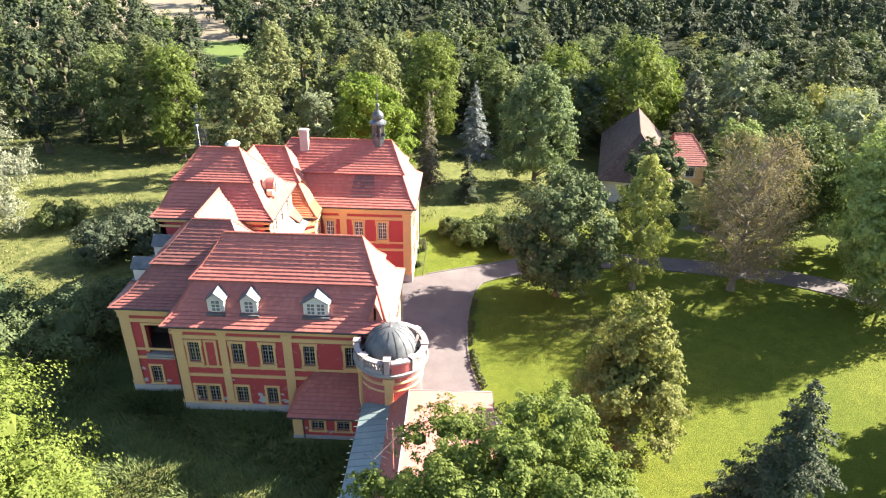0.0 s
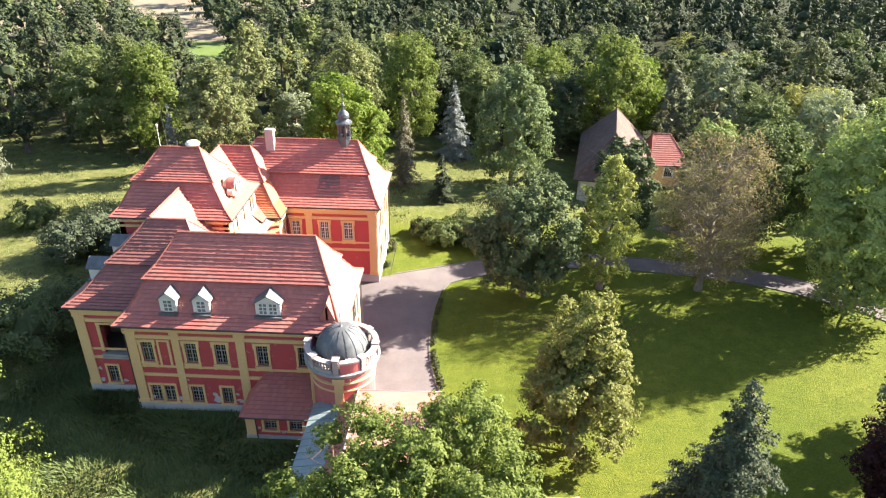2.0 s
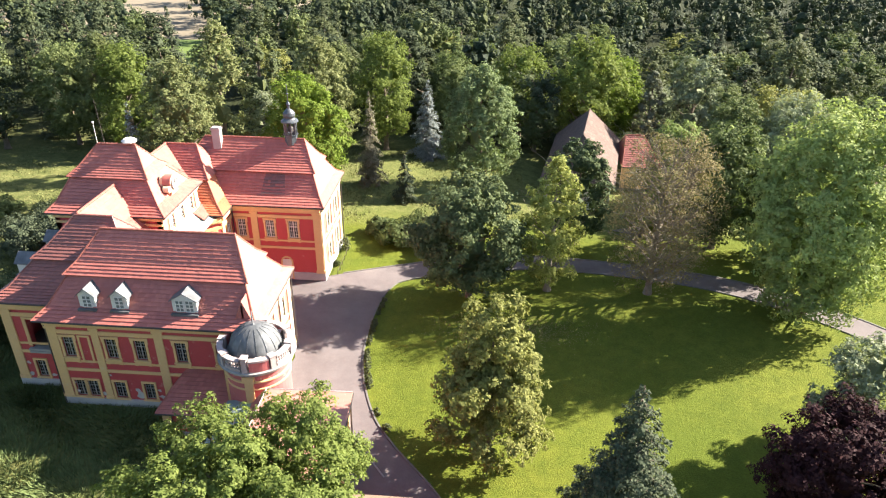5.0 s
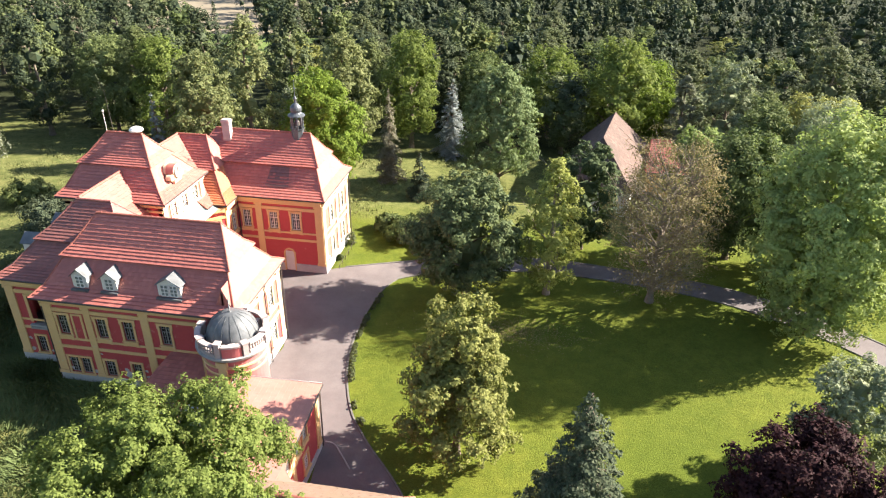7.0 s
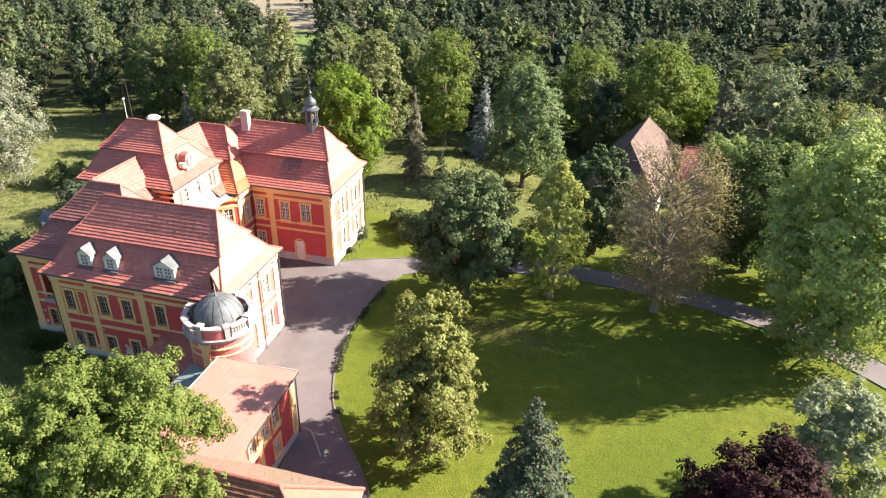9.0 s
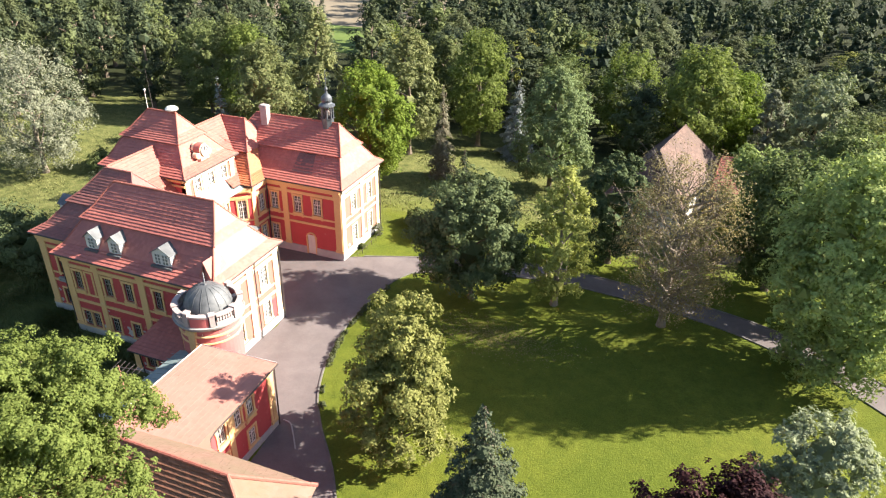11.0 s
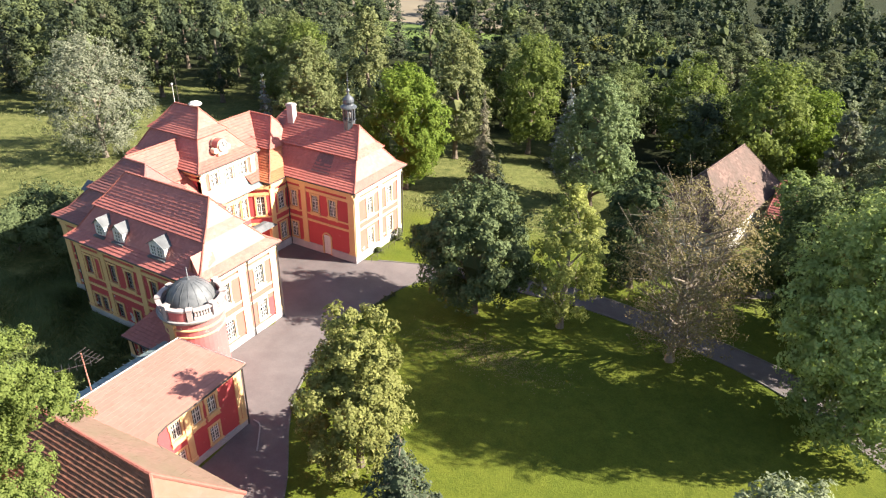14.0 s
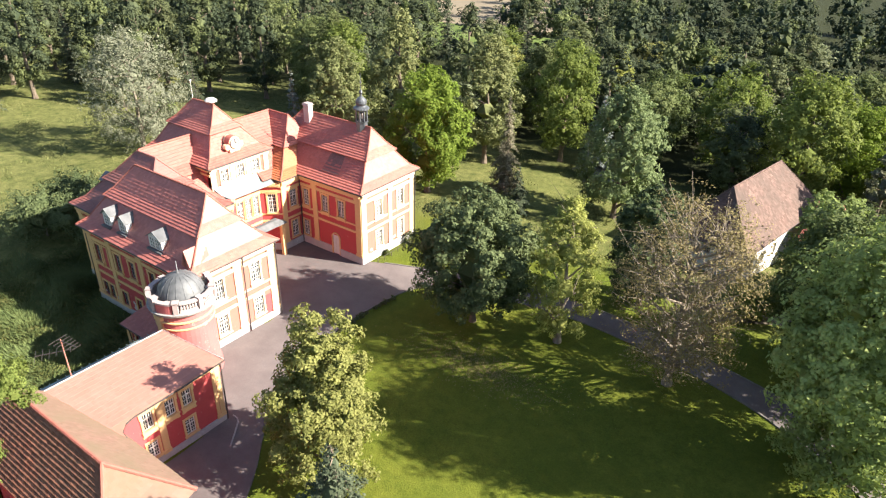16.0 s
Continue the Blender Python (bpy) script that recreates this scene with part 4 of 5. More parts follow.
s.face((-6.9, 40.2, 8.5), (-6.2, 40.2, 10.3), (-6.2, 42.3, 10.3), (-6.9, 42.0, 9.4))
s.face((-5.5, 40.2, 8.5), (-5.5, 42.0, 9.4), (-6.2, 42.3, 10.3), (-6.2, 40.2, 10.3))
part("roof_gablet", s, TILE, manor)
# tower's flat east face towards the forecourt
T0 = Facade(tower, (-4.2, 36.75), (-3.6, 40.4), 0.0, 6.9, SUNLITRED)
T0.window(1.25, 2.4, 2.3, 4.75, "arch", WHITE, SUNLITOCHRE)
T0.pilaster(0.0, 0.5, 0.5, 6.5, 0.08, SUNLITOCHRE)
T0.pilaster(3.15, 3.65, 0.5, 6.5, 0.08, SUNLITOCHRE)
T0.band(5.4, 5.6, 0.1, SUNLITOCHRE)
T0.band(6.5, 6.9, 0.2, SUNLITOCHRE)
T0.done()
s = Soup()
s.box(0.0, -0.18, 6.9, T0.len, 0.25, 7.12, T0.m)
s.box(0.0, -0.06, 7.75, T0.len, 0.22, 7.9, T0.m)
for u in (0.0, 1.6, T0.len - 0.4):
    s.box(u, -0.1, 7.12, u + 0.4, 0.25, 7.98, T0.m)
rail = part("balustrade", s, OLDWHITE, tower, "weathered white balustrade")
for i in range(9):
    u = 0.55 + i * 0.125 + (0.85 if i > 4 else 0.0)
    b = Soup()
    q = T0.m @ Vector((u + 0.1 * (i > 4), 0.08, 0))
    b.turn([(0.05, 7.12), (0.085, 7.3), (0.04, 7.55), (0.07, 7.75)], (q.x, q.y), 6)
    part("baluster", b, OLDWHITE, rail)
s = Soup()
s.face((-4.2, 36.75, 6.95), (-3.6, 40.4, 6.95), (-5.4, 41.2, 6.95), (-5.6, 37.0, 6.95))
part("terrace", s, LEAD, tower, "grey sheet-covered terrace")
T1 = Facade(tower, (-3.6, 40.4), (-5.4, 41.2), 0.0, 6.9, SUNLITRED)
T1.done()

# porch in the courtyard corner
porch = thing("porch", "small courtyard porch with a grey roof and ochre piers", "porch")
s = Soup()
s.box(-14.28, 52.6, 4.1, -13.40, 56.8, 4.25)
s.face((-14.3, 52.4, 4.26), (-13.20, 52.4, 4.26), (-13.80, 53.2, 4.7), (-14.3, 53.2, 4.7))
s.face((-13.20, 52.4, 4.26), (-13.20, 57.0, 4.26), (-13.80, 56.2, 4.7), (-13.80, 53.2, 4.7))
s.face((-13.20, 57.0, 4.26), (-14.3, 57.0, 4.26), (-14.3, 56.2, 4.7), (-13.80, 56.2, 4.7))
s.face((-14.3, 53.2, 4.7), (-13.80, 53.2, 4.7), (-13.80, 56.2, 4.7), (-14.3, 56.2, 4.7))
part("roof", s, LEAD, porch)
for y in (52.8, 56.3):
    s = Soup()
    s.box(-13.80, y, 0.1, -13.40, y + 0.4, 4.1)
    s.box(-13.87, y - 0.07, 3.75, -13.33, y + 0.47, 4.0)
    part("pier", s, YELLOW, porch)

# ---- service building south of the tower ----
serv = thing("service_building", "two-storey red service building with a low sloping salmon roof", "outbuilding")
V0 = Facade(serv, (1.8, 28.3), (1.8, 36.5), -0.1, 5.3)
V0.trim(0.0, 8.2, -0.1, 0.55, 0.1, PLINTH, "plinth")
V0.pilaster(7.5, 8.2, 0.55, 5.2, 0.08)
V0.pilaster(2.95, 3.45, 0.55, 5.2, 0.08)
V0.band(5.05, 5.3, 0.12)
for a in (1.95, 3.65, 5.0):
    V0.window(a, a + 0.75, 3.35, 4.75, "upper", WHITE)
for a in (1.9, 4.85):
    V0.window(a, a + 0.8, 0.8, 2.2, "lower", WHITE)
V0.done()
V1 = Facade(serv, (1.8, 36.5), (-3.3, 35.5), -0.1, 5.6)
V1.band(5.2, 5.6, 0.12)
V1.done()
s = Soup()
arc = [(2.35, 29.6), (2.5, 28.9), (3.0, 28.35), (3.9, 28.2)]
edge = [(-3.45, 35.75), (2.15, 36.85), (2.3, 33.2)] + arc + [(3.9, 25.2), (-3.2, 25.2)]


def serv_z(x, y):
    return 6.4 - 0.145 * (x + 3.4)


top = [(x, y, serv_z(x, y)) for x, y in edge]
low = [(x, y, z - 0.14) for x, y, z in top]
s.face(*top[::-1])
s.face(*low)
for i in range(len(top)):
    j = (i + 1) % len(top)
    s.face(low[i], top[i], top[j], low[j])
body = part("roof", s, REDSHEET, serv, "faded salmon roof with a pale edge")
t = Soup()
for q in (((2.24, 29.7), (2.1, 36.78), (-3.4, 35.7), (-3.4, 29.7)), ((2.3, 25.3), (2.24, 29.7), (-3.4, 29.7), (-3.4, 25.3))):
    tile_face(t, *[(x, y, serv_z(x, y) + 0.005) for x, y in q], 0.4, 0.22, 0.022)
tagged(part("roof_tiles", t, SALMON, body), kind="stuff")
s = Soup()
s.tube([(-3.42, 25.3, 6.42), (-3.42, 35.75, 6.42), (2.12, 36.83, 5.64)], [0.05] * 3)
part("verge", s, OLDWHITE, body, "pale mortar verge")
s = Soup()
s.tube([(x, y, z - 0.1) for x, y, z in top[1:7]], [0.08] * 6)
s.tube([(2.0, 36.6, 5.5), (1.95, 36.55, 0.1)], [0.06, 0.06])
part("gutter", s, GUTTER, body)
s = Soup()
m0 = [(-7.1, 18.0), (-4.7, 18.0), (-4.7, 36.3), (-5.0, 36.9), (-6.8, 36.9)]
z0 = lambda x: 4.1 + 0.18 * (x + 7.1)
top = [(x, y, z0(x)) for x, y in m0]
s.face(*top)
s.face(*[(x, y, z - 0.1) for x, y, z in top][::-1])
for i in range(5):
    a, b = top[i], top[(i + 1) % 5]
    s.face((a[0], a[1], a[2] - 0.1), (b[0], b[1], b[2] - 0.1), b, a)
metal = part("sheet_roof", s, COPPER, serv, "grey-green standing seam metal roof")
s = Soup()
for i in range(31):
    y = 18.3 + 0.6 * i
    s.box(-7.08, y, 0, -4.72, y + 0.04, 0.035)
    for k in range(8):
        x, yy, z = s.v[-8 + k]
        s.v[-8 + k] = (x, yy, z + z0(x))
part("seams", s, COPPER, metal)
V2 = Facade(serv, (-6.8, 36.6), (-6.8, 18.2), -0.1, 4.1)
V2.done()
t, s = Soup(), Soup()
q = [(-4.75, 36.3, 4.6), (-4.75, 18.0, 4.6), (-3.46, 18.0, 6.38), (-3.46, 35.75, 6.38)]
tile_face(t, *q)
s.face(*q)
s.face((-4.75, 36.3, 4.6), (-3.46, 35.75, 6.38), (-3.46, 35.75, 4.4), (-4.75, 36.3, 4.4))
west = part("west_slope", s, TILE, serv, "narrow red tiled slope above the metal roof")
tagged(part("roof_tiles", t, TILE, west), kind="stuff")

# foreground wing
wing = thing("south_wing", "long outbuilding with an old mossy clay tile roof", "outbuilding")
G0 = Facade(wing, (9.8, 22.6), (9.8, 28.0), -0.1, 4.9)
G0.band(4.6, 4.9, 0.12)
G0.done()
G1 = Facade(wing, (9.8, 28.0), (1.9, 28.0), -0.1, 5.0)
G1.band(4.7, 5.0, 0.12)
G1.done()
G2 = Facade(wing, (-3.3, 22.6), (9.8, 22.6), -0.1, 4.3)
G2.done()
G3 = Facade(wing, (-3.3, 28.0), (-3.3, 22.6), -0.1, 4.3)
G3.done()
t, s, cp = Soup(), Soup(), Soup()
ra, rb = (-3.5, 25.2, 7.75), (6.95, 25.2, 7.75)
nw, ne = (-3.5, 28.45, 5.2), (10.35, 28.45, 5.2)
sw, se = (-3.5, 22.2, 4.18), (11.0, 22.2, 4.18)
worn = Soup()
for q in ((ne, nw, ra, rb), (sw, se, rb, ra), (se, ne, rb, rb)):
    tile_face(t if q[0] == sw else worn, *q, 0.36, 0.24, 0.1 if q[0] == sw else 0.03)
    s.face(*q[:3] if q[2] == q[3] else q)
s.face(sw, ra, nw)
for p, q in ((ra, rb), (ne, rb), (se, rb)):
    caps(cp, p, q, 0.13)
body = part("roof", s, OLDTILE, wing, "steep dark tiled roof with pale ridge")
tagged(part("roof_tiles", t, OLDTILE, body), kind="stuff")
tagged(part("roof_tiles", worn, WORNTILE, body, "worn grey-brown mossy tiles"), kind="stuff")
part("ridge_tiles", cp, MORTAR, body)
aerial = thing("aerial", "rooftop television aerial on a red mast", "antenna", pose(-3.75, 28.9, 5.9))
s = Soup()
s.tube([(0, 0, 0), (0, 0, 3.4)], [0.05, 0.04])
part("mast", s, REDSHEET, aerial)
for z, l0, l1, turn, n in ((3.3, -0.3, 1.5, 10, 6), (2.5, -1.7, 0.4, 60, 6)):
    s = Soup()
    m = pose(0, 0, z, 0, 0, turn)
    s.tube([m @ Vector((l0, 0, 0)), m @ Vector((l1, 0, 0))], [0.03, 0.03], 4)
    for i in range(n):
        x = l0 + (l1 - l0) * i / (n - 1)
        w = 0.7 - 0.07 * i
        s.tube([m @ Vector((x, -w, 0)), m @ Vector((x, w, 0))], [0.018, 0.018], 4)
    part("array", s, GUTTER, aerial)

# low railing beside the north wing
rail = thing("railing", "low black iron railing beside the pale wall", "railing")
for k in range(6):
    s = Soup()
    s.tube([(-4.35, 61.2 + k * 1.1, 0), (-4.35, 61.2 + k * 1.1, 0.95)], [0.03, 0.03], 5)
    part("post", s, GUTTER, rail)
for z in (0.3, 0.9):
    s = Soup()
    s.tube([(-4.35, 61.2, z), (-4.35, 66.7, z)], [0.022, 0.022], 5)
    part("rail", s, GUTTER, rail)

# ---- barn among the trees ----
barn = thing("barn", "pale barn with a large faded tile hip roof", "barn", pose(24.1, 94.5, 0, 0, 0, -10.6))
B0 = Facade(barn, (4.3, -8.2), (4.3, 11.2), -4.2, 1.9, WHITE)
for a in (2.0, 5.0, 8.0, 12.0):
    B0.window(a, a + 0.8, -1.2, 0.2, "lower", DARKWOOD, WHITE)
B0.done()
B1 = Facade(barn, (-4.3, -8.2), (4.3, -8.2), -4.2, 1.9, WHITE)
B1.window(3.8, 4.8, 0.1, 1.2, "lower", DARKWOOD, WHITE)
B1.done()
B2 = Facade(barn, (-4.3, 11.2), (-4.3, -8.2), -4.2, 1.9, WHITE)
B2.done()
B3 = Facade(barn, (4.3, 11.2), (-4.3, 11.2), -4.2, 1.9, WHITE)
B3.done()
roof(barn, [(-4.9, -8.8, 4.9, 11.7, 1.6)], (0, -4.6, 0, 7.8, 7.1), BARNTILE, False, 0.4, label="faded pinkish tile hip roof")
shed = thing("barn_wing", "lower ochre wing with a red tiled roof", "barn")
C0 = Facade(shed, (30.4, 97.0), (35.6, 97.0), -3.2, 0.6, YELLOW)
C0.window(2.2, 3.4, -1.6, -0.2, "arch", DARKWOOD, WHITE)
C0.done()
C1 = Facade(shed, (35.6, 97.0), (35.6, 104), -3.2, 0.6, YELLOW)
C1.done()
roof(shed, [(30.3, 96.5, 36.1, 104.5, 0.3)], (31, 100.5, 33.6, 100.5, 3.9), TILE, False, 0.4)

# ---- lodge behind the eastern park trees ----
lodge = thing("lodge", "ochre lodge with a steep red tiled roof and white chimney", "house")
D0 = Facade(lodge, (56.4, 79.0), (66.0, 79.0), -1.0, 5.3, YELLOW)
D0.band(2.6, 2.75, 0.05, OLDWHITE)
D0.band(5.0, 5.3, 0.15, OLDWHITE)
D0.done()
D1 = Facade(lodge, (56.4, 87.0), (56.4, 79.0), -1.0, 5.3, YELLOW)
D1.band(5.0, 5.3, 0.15, OLDWHITE)
D1.done()
D2 = Facade(lodge, (66.0, 79.0), (66.0, 87.0), -1.0, 5.3, YELLOW)
D2.done()
D3 = Facade(lodge, (66.0, 87.0), (56.4, 87.0), -1.0, 5.3, YELLOW)
D3.done()
roof(lodge, [(55.9, 78.5, 66.5, 87.5, 5.3)], (58.6, 83.0, 63.6, 83.0, 10.4), AGEDTILE, course=0.4)
s = Soup()
s.box(58.4, 82.6, 9.0, 59.2, 83.4, 11.6)
s.box(58.3, 82.5, 11.6, 59.3, 83.5, 11.75)
part("chimney", s, WHITE, lodge, "white chimney with a metal cowl")

# ---- trees ----


PHI = (1 + math.sqrt(5)) / 2


def unit(a):
    return a / (np.linalg.norm(a, axis=1, keepdims=True) + 1e-9)


def leaf_soup(rng, c, n, size, aspect=0.75):
    """Small pointed leaves or sprays at c facing n, three corners each."""
    k = len(c)
    u = unit(np.cross(n, rng.normal(size=(k, 3))))
    v = np.cross(n, u)
    s = size * rng.uniform(0.65, 1.4, (k, 1))
    return np.stack([c - u * s * aspect, c + u * s * aspect, c + v * s * 1.35], 1).reshape(-1, 3)


def leaf_mesh(name, verts, mat):
    n = len(verts) // 3
    me = bpy.data.meshes.new(name)
    me.vertices.add(len(verts))
    me.vertices.foreach_set("co", np.ascontiguousarray(verts, np.float32).ravel())
    me.loops.add(3 * n)
    me.loops.foreach_set("vertex_index", np.arange(3 * n, dtype=np.int32))
    me.polygons.add(n)
    me.polygons.foreach_set("loop_start", np.arange(0, 3 * n, 3, dtype=np.int32))
    me.materials.append(mat)
    me.update(calc_edges=True)
    return me


def profile(shape, t):
    """Crown radius at height t, from -1 (foot) to 1 (tip)."""
    if shape == "column":
        return max(0.05, 1 - max(0.0, t + 0.25) ** 2.2 * 0.52) * (1 - max(0.0, -t - 0.55) * 0.9)
    if shape == "spread":
        return math.sqrt(max(0.03, 1 - (t * 0.92) ** 2)) if t > 0 else 1.0 - 0.35 * t * t
    return math.sqrt(max(0.03, 1 - t * t)) ** (0.85 if t > 0 else 0.6)


ICO = [(-1, PHI, 0), (1, PHI, 0), (-1, -PHI, 0), (1, -PHI, 0), (0, -1, PHI), (0, 1, PHI), (0, -1, -PHI), (0, 1, -PHI), (PHI, 0, -1), (PHI, 0, 1), (-PHI, 0, -1), (-PHI, 0, 1)]
ICO_V = unit(np.array(ICO, float))
ICO_F = [i for f in ((0, 11, 5), (0, 5, 1), (0, 1, 7), (0, 7, 10), (0, 10, 11), (1, 5, 9), (5, 11, 4), (11, 10, 2), (10, 7, 6), (7, 1, 8),
                     (3, 9, 4), (3, 4, 2), (3, 2, 6), (3, 6, 8), (3, 8, 9), (4, 9, 5), (2, 4, 11), (6, 2, 10), (8, 6, 7), (9, 8, 1)) for i in f]


def leaf_mass(rng, centres, radii):
    """Lumps of close inner foliage, which no light passes straight through."""
    v = ICO_V[None] * radii[:, None, None] * rng.uniform(0.75, 1.15, (len(centres), 12, 1)) + centres[:, None, :]
    return v[:, ICO_F].reshape(-1, 3)


def broad_crown(rng, H, R, base, shape, boughs, leaves, size, loose, lobes=None):
    """Boughs round the crown, clumps on each bough, leaves over each clump."""
    zc, hz = (base + H) / 2, (H - base) / 2
    B, O = [], []
    golden = 2.39996
    if lobes:
        total = sum(r * r for *_, r in lobes)
        for x, y, z, r in lobes:
            n = max(4, round(boughs * r * r / total))
            for i in range(n):
                t = 0.95 - 1.6 * (i + rng.uniform(0, 0.7)) / n
                w = i * golden + rng.normal() * 0.4
                br = r * rng.uniform(0.36, 0.52)
                d = max(0.0, r * rng.uniform(0.85, 1.12) - br * 0.8)
                q = math.sqrt(max(0.0, 1 - t * t))
                B.append((x + d * q * math.cos(w), y + d * q * math.sin(w), z + d * t, br))
                O.append((x, y, z - 0.3 * r))
    else:
        for i in range(boughs):
            t = 0.86 - 1.76 * (i + rng.uniform(0, 0.7)) / boughs
            br = R * rng.uniform(0.26, 0.42) * (1.0 if shape != "column" else 0.85)
            d = max(0.0, R * profile(shape, t) * rng.uniform(0.8, 1.14) - br * 0.8)
            w = i * golden + rng.normal() * 0.4
            B.append((d * math.cos(w), d * math.sin(w), zc + t * (hz - br * 0.55), br))
            O.append((0, 0, zc - hz * 0.3))
    B, O = np.array(B), np.array(O, float)
    fine = leaves >= 12000
    per = 20 if fine else 10
    C, CO = np.repeat(B[:, :3], per, 0), np.repeat(O, per, 0)
    br = np.repeat(B[:, 3], per)[:, None]
    out = unit(C - CO)
    d = unit(rng.normal(size=C.shape) + out * 0.8 + np.array([0, 0, 0.3]))
    C = C + d * br * rng.uniform(0.4, 1.06 + loose, (len(C), 1)) * np.array([1, 1, 0.85])
    cr = br[:, 0] * (rng.uniform(0.15, 0.34, len(C)) if fine else rng.uniform(0.24, 0.48, len(C)))
    w = cr ** 2
    idx = rng.choice(len(C), leaves, p=w / w.sum())
    out = unit(C[idx] - CO[idx])
    d = unit(rng.normal(size=(leaves, 3)) + out * 0.55 + np.array([0, 0, 0.3]))
    pos = C[idx] + d * (cr[idx][:, None] * rng.uniform(0.3, 1.0, (leaves, 1)) ** 0.35 * rng.uniform(0.85, 1.2, (leaves, 1))) * np.array([1, 1, 0.82])
    nrm = unit(d * 0.8 + out * 0.75 + rng.normal(size=(leaves, 3)) * (0.42 if fine else 0.3) + np.array([0, 0, 0.1]))
    inner = int(leaves * 0.22)
    q = rng.choice(len(B), inner)
    d = unit(rng.normal(size=(inner, 3)) + unit(B[q, :3] - O[q]) * 0.4)
    pos[:inner] = B[q, :3] + d * B[q, 3:4] * rng.uniform(0.5, 0.85, (inner, 1))
    nrm[:inner] = unit(d + rng.normal(size=(inner, 3)) * 0.45)
    mass = np.zeros((0, 3))
    if loose < 0.25:
        mass = [leaf_mass(rng, B[:, :3] - (B[:, :3] - O) * 0.06, B[:, 3] * (0.38 if fine else 0.46))]
        if not lobes:
            zs = np.linspace(base + R * 0.6, H - R * 0.8, 4)
            rr = np.array([R * 0.32 * profile(shape, (z - zc) / hz) for z in zs])
            mass.append(leaf_mass(rng, np.column_stack([0 * zs, 0 * zs, zs]), rr))
        mass = np.concatenate(mass)
    return B[:, :3], np.concatenate([leaf_soup(rng, pos, nrm, size), mass])


def limbs(rng, H, C, trunk_r, base, n, fine=0):
    s = Soup()
    top = H * 0.74
    zs = np.linspace(-0.8, top, 6)
    ax = [(rng.normal() * 0.012 * z, rng.normal() * 0.012 * z, z) for z in zs]
    s.tube(ax, list(np.linspace(trunk_r, trunk_r * 0.22, 6)), 8)
    s.tube([(0, 0, -0.8), (0, 0, 0.6)], [trunk_r * 1.7, trunk_r], 8)
    for i in rng.choice(len(C), min(n, len(C)), replace=False):
        e = Vector(C[i])
        z = max(base * 0.8, min(top, e.z - e.xy.length * rng.uniform(0.5, 1.0)))
        a = Vector((0, 0, z))
        mid = a.lerp(e, 0.5) + Vector((rng.uniform(-0.3, 0.3), rng.uniform(-0.3, 0.3), 0.1))
        r = trunk_r * 0.36
        s.tube([a, mid, e], [r, r * 0.6, r * 0.22], 5)
        for _ in range(fine):
            f = e + Vector(rng.normal(size=3) * 1.15) + Vector((0, 0, 0.7))
            g = mid.lerp(e, rng.uniform(0.0, 0.95))
            s.tube([g, g.lerp(f, 0.5) + Vector((0, 0, 0.15)), f], [r * 0.28, r * 0.18, r * 0.06], 3, False)
    return s


def conifer_crown(rng, H, R, base, leaves, size, droop=0.3):
    """Tiers of drooping boughs, each a flat fan of sprays."""
    P, N, per = [], [], []
    s = Soup()
    tiers = int(H * 2.1)
    for i in range(tiers):
        t = (i + rng.uniform(0, 0.9)) / tiers
        z = base + (H - base) * t + 0.2
        r = R * (1 - t) ** 0.8 * rng.uniform(0.82, 1.1) + 0.1
        for k in range(max(4, int(11 - 6 * t))):
            per.append((z + rng.uniform(-0.2, 0.2), r * rng.uniform(0.72, 1.1), rng.uniform(0, 2 * math.pi)))
    wt = np.array([p[1] ** 1.4 for p in per])
    cnt = np.maximum(8, (leaves * wt / wt.sum()).astype(int))
    for (z, r, w), c in zip(per, cnt):
        u = rng.uniform(0.1, 1, c) ** 0.65
        side = rng.normal(size=c) * 0.24 * r * (1.12 - u) + rng.normal(size=c) * 0.06
        x = u * r
        zz = z - droop * r * u ** 1.3 + rng.normal(size=c) * 0.07 + 0.1 * r * np.maximum(0, u - 0.75)
        P.append(np.stack([x * math.cos(w) - side * math.sin(w), x * math.sin(w) + side * math.cos(w), zz], 1))
        n = np.stack([np.full(c, math.cos(w) * 0.6), np.full(c, math.sin(w) * 0.6), np.full(c, 0.7)], 1)
        N.append(unit(n + rng.normal(size=(c, 3)) * 0.4))
        s.tube([(0, 0, z + 0.1), (r * 0.8 * math.cos(w), r * 0.8 * math.sin(w), z - droop * r * 0.7)], [0.035, 0.01], 3, False)
    s.tube([(0, 0, -0.8), (0, 0, H * 0.97)], [0.02 * H, 0.02], 7)
    zs = np.linspace(base + 0.05 * H, H * 0.9, 7)
    rr = np.array([max(0.15, 0.45 * R * (1 - (z - base) / (H - base)) ** 0.8) for z in zs])
    mass = leaf_mass(rng, np.column_stack([0 * zs, 0 * zs, zs - 0.2 * rr]), rr)
    return s, np.concatenate([leaf_soup(rng, np.concatenate(P), np.concatenate(N), size, 0.5), mass])


def tree(kind, H, R, base, leaf, label, m, leaves=9000, size=0.2, boughs=30, name="tree", trunk=None, bark=None, n_limbs=14, seed=1, shape="round", fine=0, group="", loose=0.1, droop=0.3, lobes=None):
    rng = np.random.default_rng(seed)
    ob = thing(name, label, "shrub" if name == "shrub" else "tree", m, group)
    if kind == "conifer":
        s, v = conifer_crown(rng, H, R, base, leaves, size, droop)
    else:
        C, v = broad_crown(rng, H, R, base, shape, boughs, leaves, size, loose, lobes)
        s = limbs(rng, H, C, trunk or 0.022 * H, base, n_limbs, fine)
    part("trunk", s, bark or BARK, ob)
    part("crown", leaf_mesh("crown", v, LEAF[leaf]), None, ob)
    return ob


